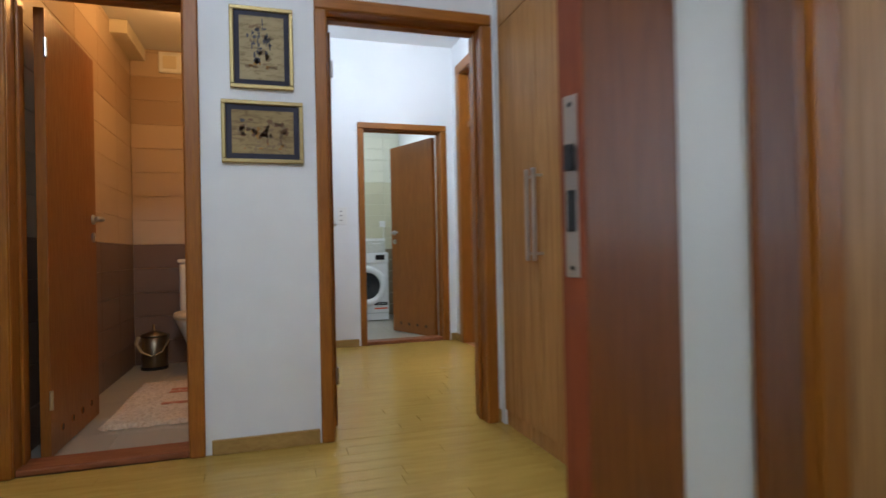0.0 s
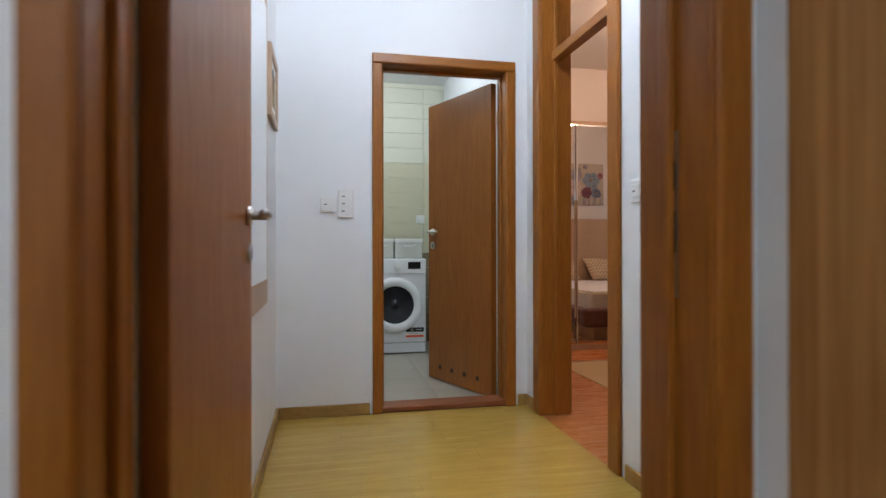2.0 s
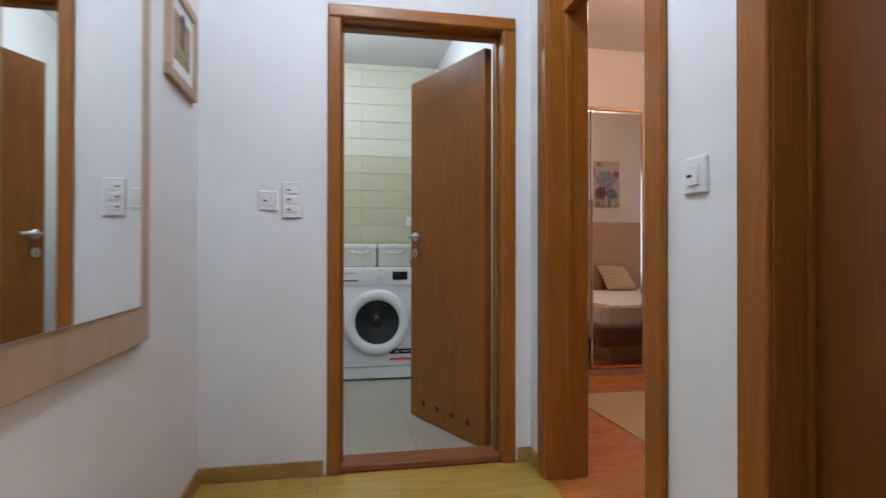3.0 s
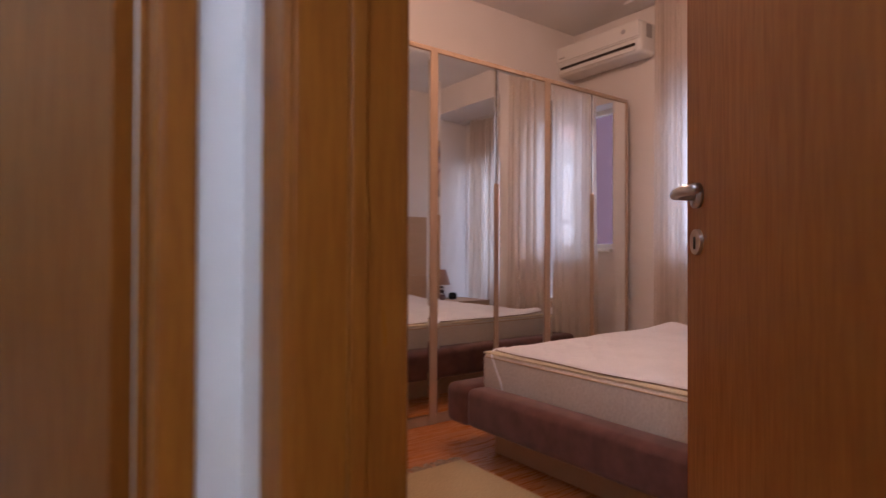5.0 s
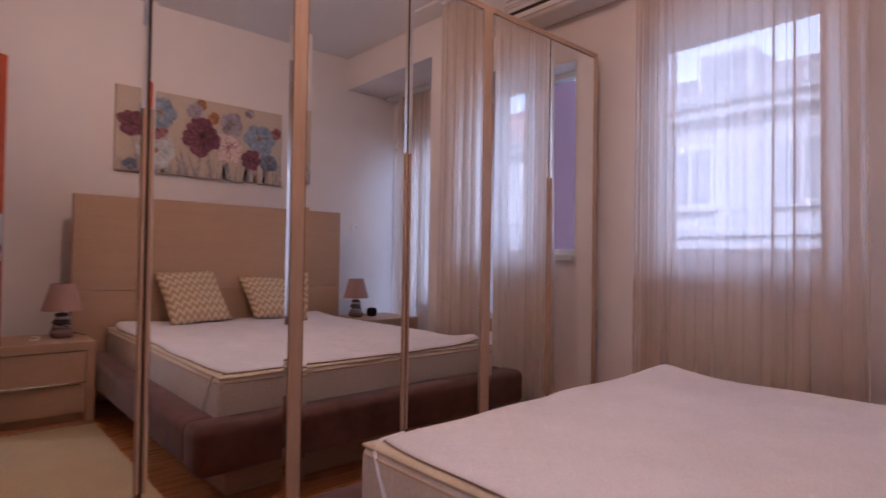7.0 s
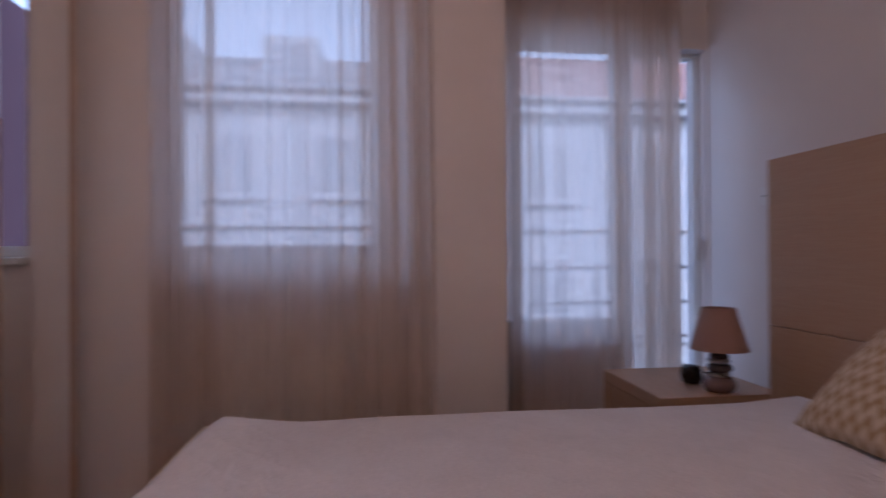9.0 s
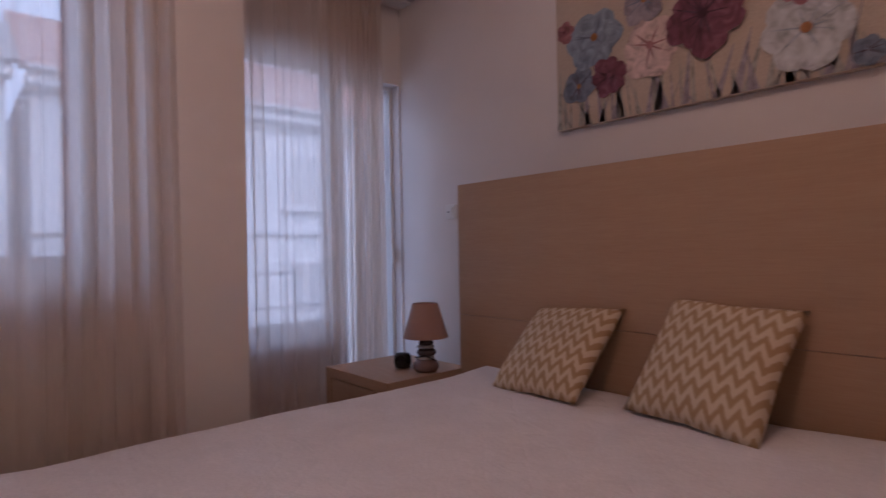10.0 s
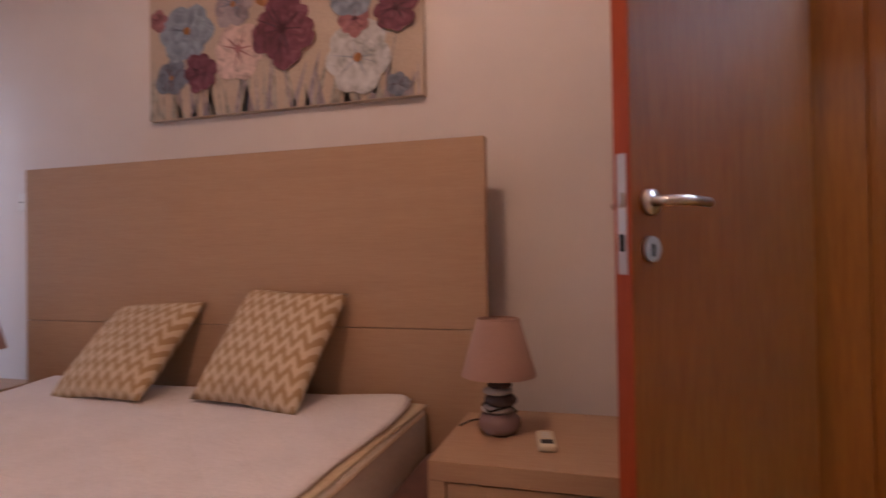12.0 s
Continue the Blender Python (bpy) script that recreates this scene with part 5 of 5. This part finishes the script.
glow.inputs[0].default_value, glow.inputs[1].default_value = (0.80, 0.89, 1.0, 1), 0.62
HAZE.node_tree.links.new(glow.outputs[0], glow_out.inputs[0])
structure("backdrop", block(90, 90.5, -160, 170, -7, 90), HAZE, "pale overcast sky beyond the roofs")

# ---- floor planks and wall tiles ----
def planks(name_parent, x0, x1, y0, y1, mat, width, seed):
    rng = random.Random(seed)
    y = y0
    while y < y1 - 0.005:
        w = min(width, y1 - y)
        x = x0
        nxt = x0 + rng.uniform(0.3, 0.95)
        while x < x1 - 0.005:
            e = min(nxt, x1)
            if x1 - e < 0.15:
                e = x1
            lift = rng.uniform(-0.0004, 0.0)
            part("plank", block(x + 0.0004, e - 0.0004, y + 0.0004, y + w - 0.0004, -0.012, lift, 0.0007, seg=1), mat, floor)
            x = e
            nxt = e + 0.95
        y += width


planks(floor, -1.35, 0.80, -0.6, 2.45, PLANK, 0.095, 1)
planks(floor, 0.80, 0.87, 0.8, 2.45, PLANK, 0.2, 5)
planks(floor, 0.80, 2.5, -1.2, 0.8, PLANK, 0.5, 5)
planks(floor, -1.35, 0.80, -1.2, -0.6, PLANK, 0.3, 5)
planks(floor, 0.02, 0.80, 2.45, 2.60, PLANK, 0.08, 2)
planks(floor, 0.02, 1.47, 2.60, 5.0, PLANK, 0.095, 3)
planks(floor, 1.47, 5.45, 3.86, 7.2, PLANK_RED, 0.12, 4)


def tiles(parent, axis, at, out, a0, a1, z0, z1, tw, th, band, bond=False):
    """Wall tiles on the plane axis = at, proud towards out; band(z) gives the tile's material."""
    cache = {}
    row, z = 0, z0
    while z < z1 - 0.02:
        h = min(th, z1 - z)
        a = a0 - (tw / 2 if bond and row % 2 else 0)
        while a < a1 - 0.02:
            s, e = max(a, a0), min(a + tw, a1)
            if e - s > 0.02:
                mat = band(z + h / 2)
                key = (round(e - s, 3), round(h, 3), mat.name)
                if key not in cache:
                    g = 0.0015
                    cache[key] = mesh("tile", block(g, e - s - g, 0, 0.009, g, h - g, 0.0015, seg=1), mat)
                ob = new("tile", cache[key])
                ob.parent = parent
                if axis == "y":
                    ob.matrix_local = pose(s, at, z) if out > 0 else pose(e, at, z, 0, 0, 180)
                else:
                    ob.matrix_local = pose(at, e, z, 0, 0, -90) if out > 0 else pose(at, s, z, 0, 0, 90)
            a += tw
        z += th
        row += 1


def wc_band(z):
    return TILE_BROWN if z < 0.95 else TILE_TAN if z < 1.85 else TILE_MID if z < 2.3 else TILE_TAN


def bath_band(z):
    return TILE_OLIVE if z < 0.90 else TILE_SAND if z < 1.82 else TILE_CREAM


objs = bpy.data.objects
tiles(objs["wall_wc_west"], "x", -1.27, 1, 2.60, 4.81, 0.0, 2.5, 0.44, 0.19, wc_band)
tiles(objs["wall_wc_north"], "y", 4.81, -1, -1.26, -0.13, 0.0, 2.5, 0.44, 0.19, wc_band)
tiles(objs["wall_bathroom_north"], "y", 7.42, -1, -0.99, 1.47, 0.0, 2.6, 0.45, 0.15, bath_band)
for x0, x1, y0, y1 in ((-1.27, -0.13, 2.60, 4.81), (-1.0, 1.47, 5.15, 7.42)):
    x = x0
    while x < x1 - 0.01:
        y = y0
        while y < y1 - 0.01:
            part("floor_tile", block(x + 0.001, min(x + 0.33, x1) - 0.001, y + 0.001, min(y + 0.33, y1) - 0.001, -0.012, 0.0, 0.001, seg=1), TILE_FLOOR, floor)
            y += 0.33
        x += 0.33
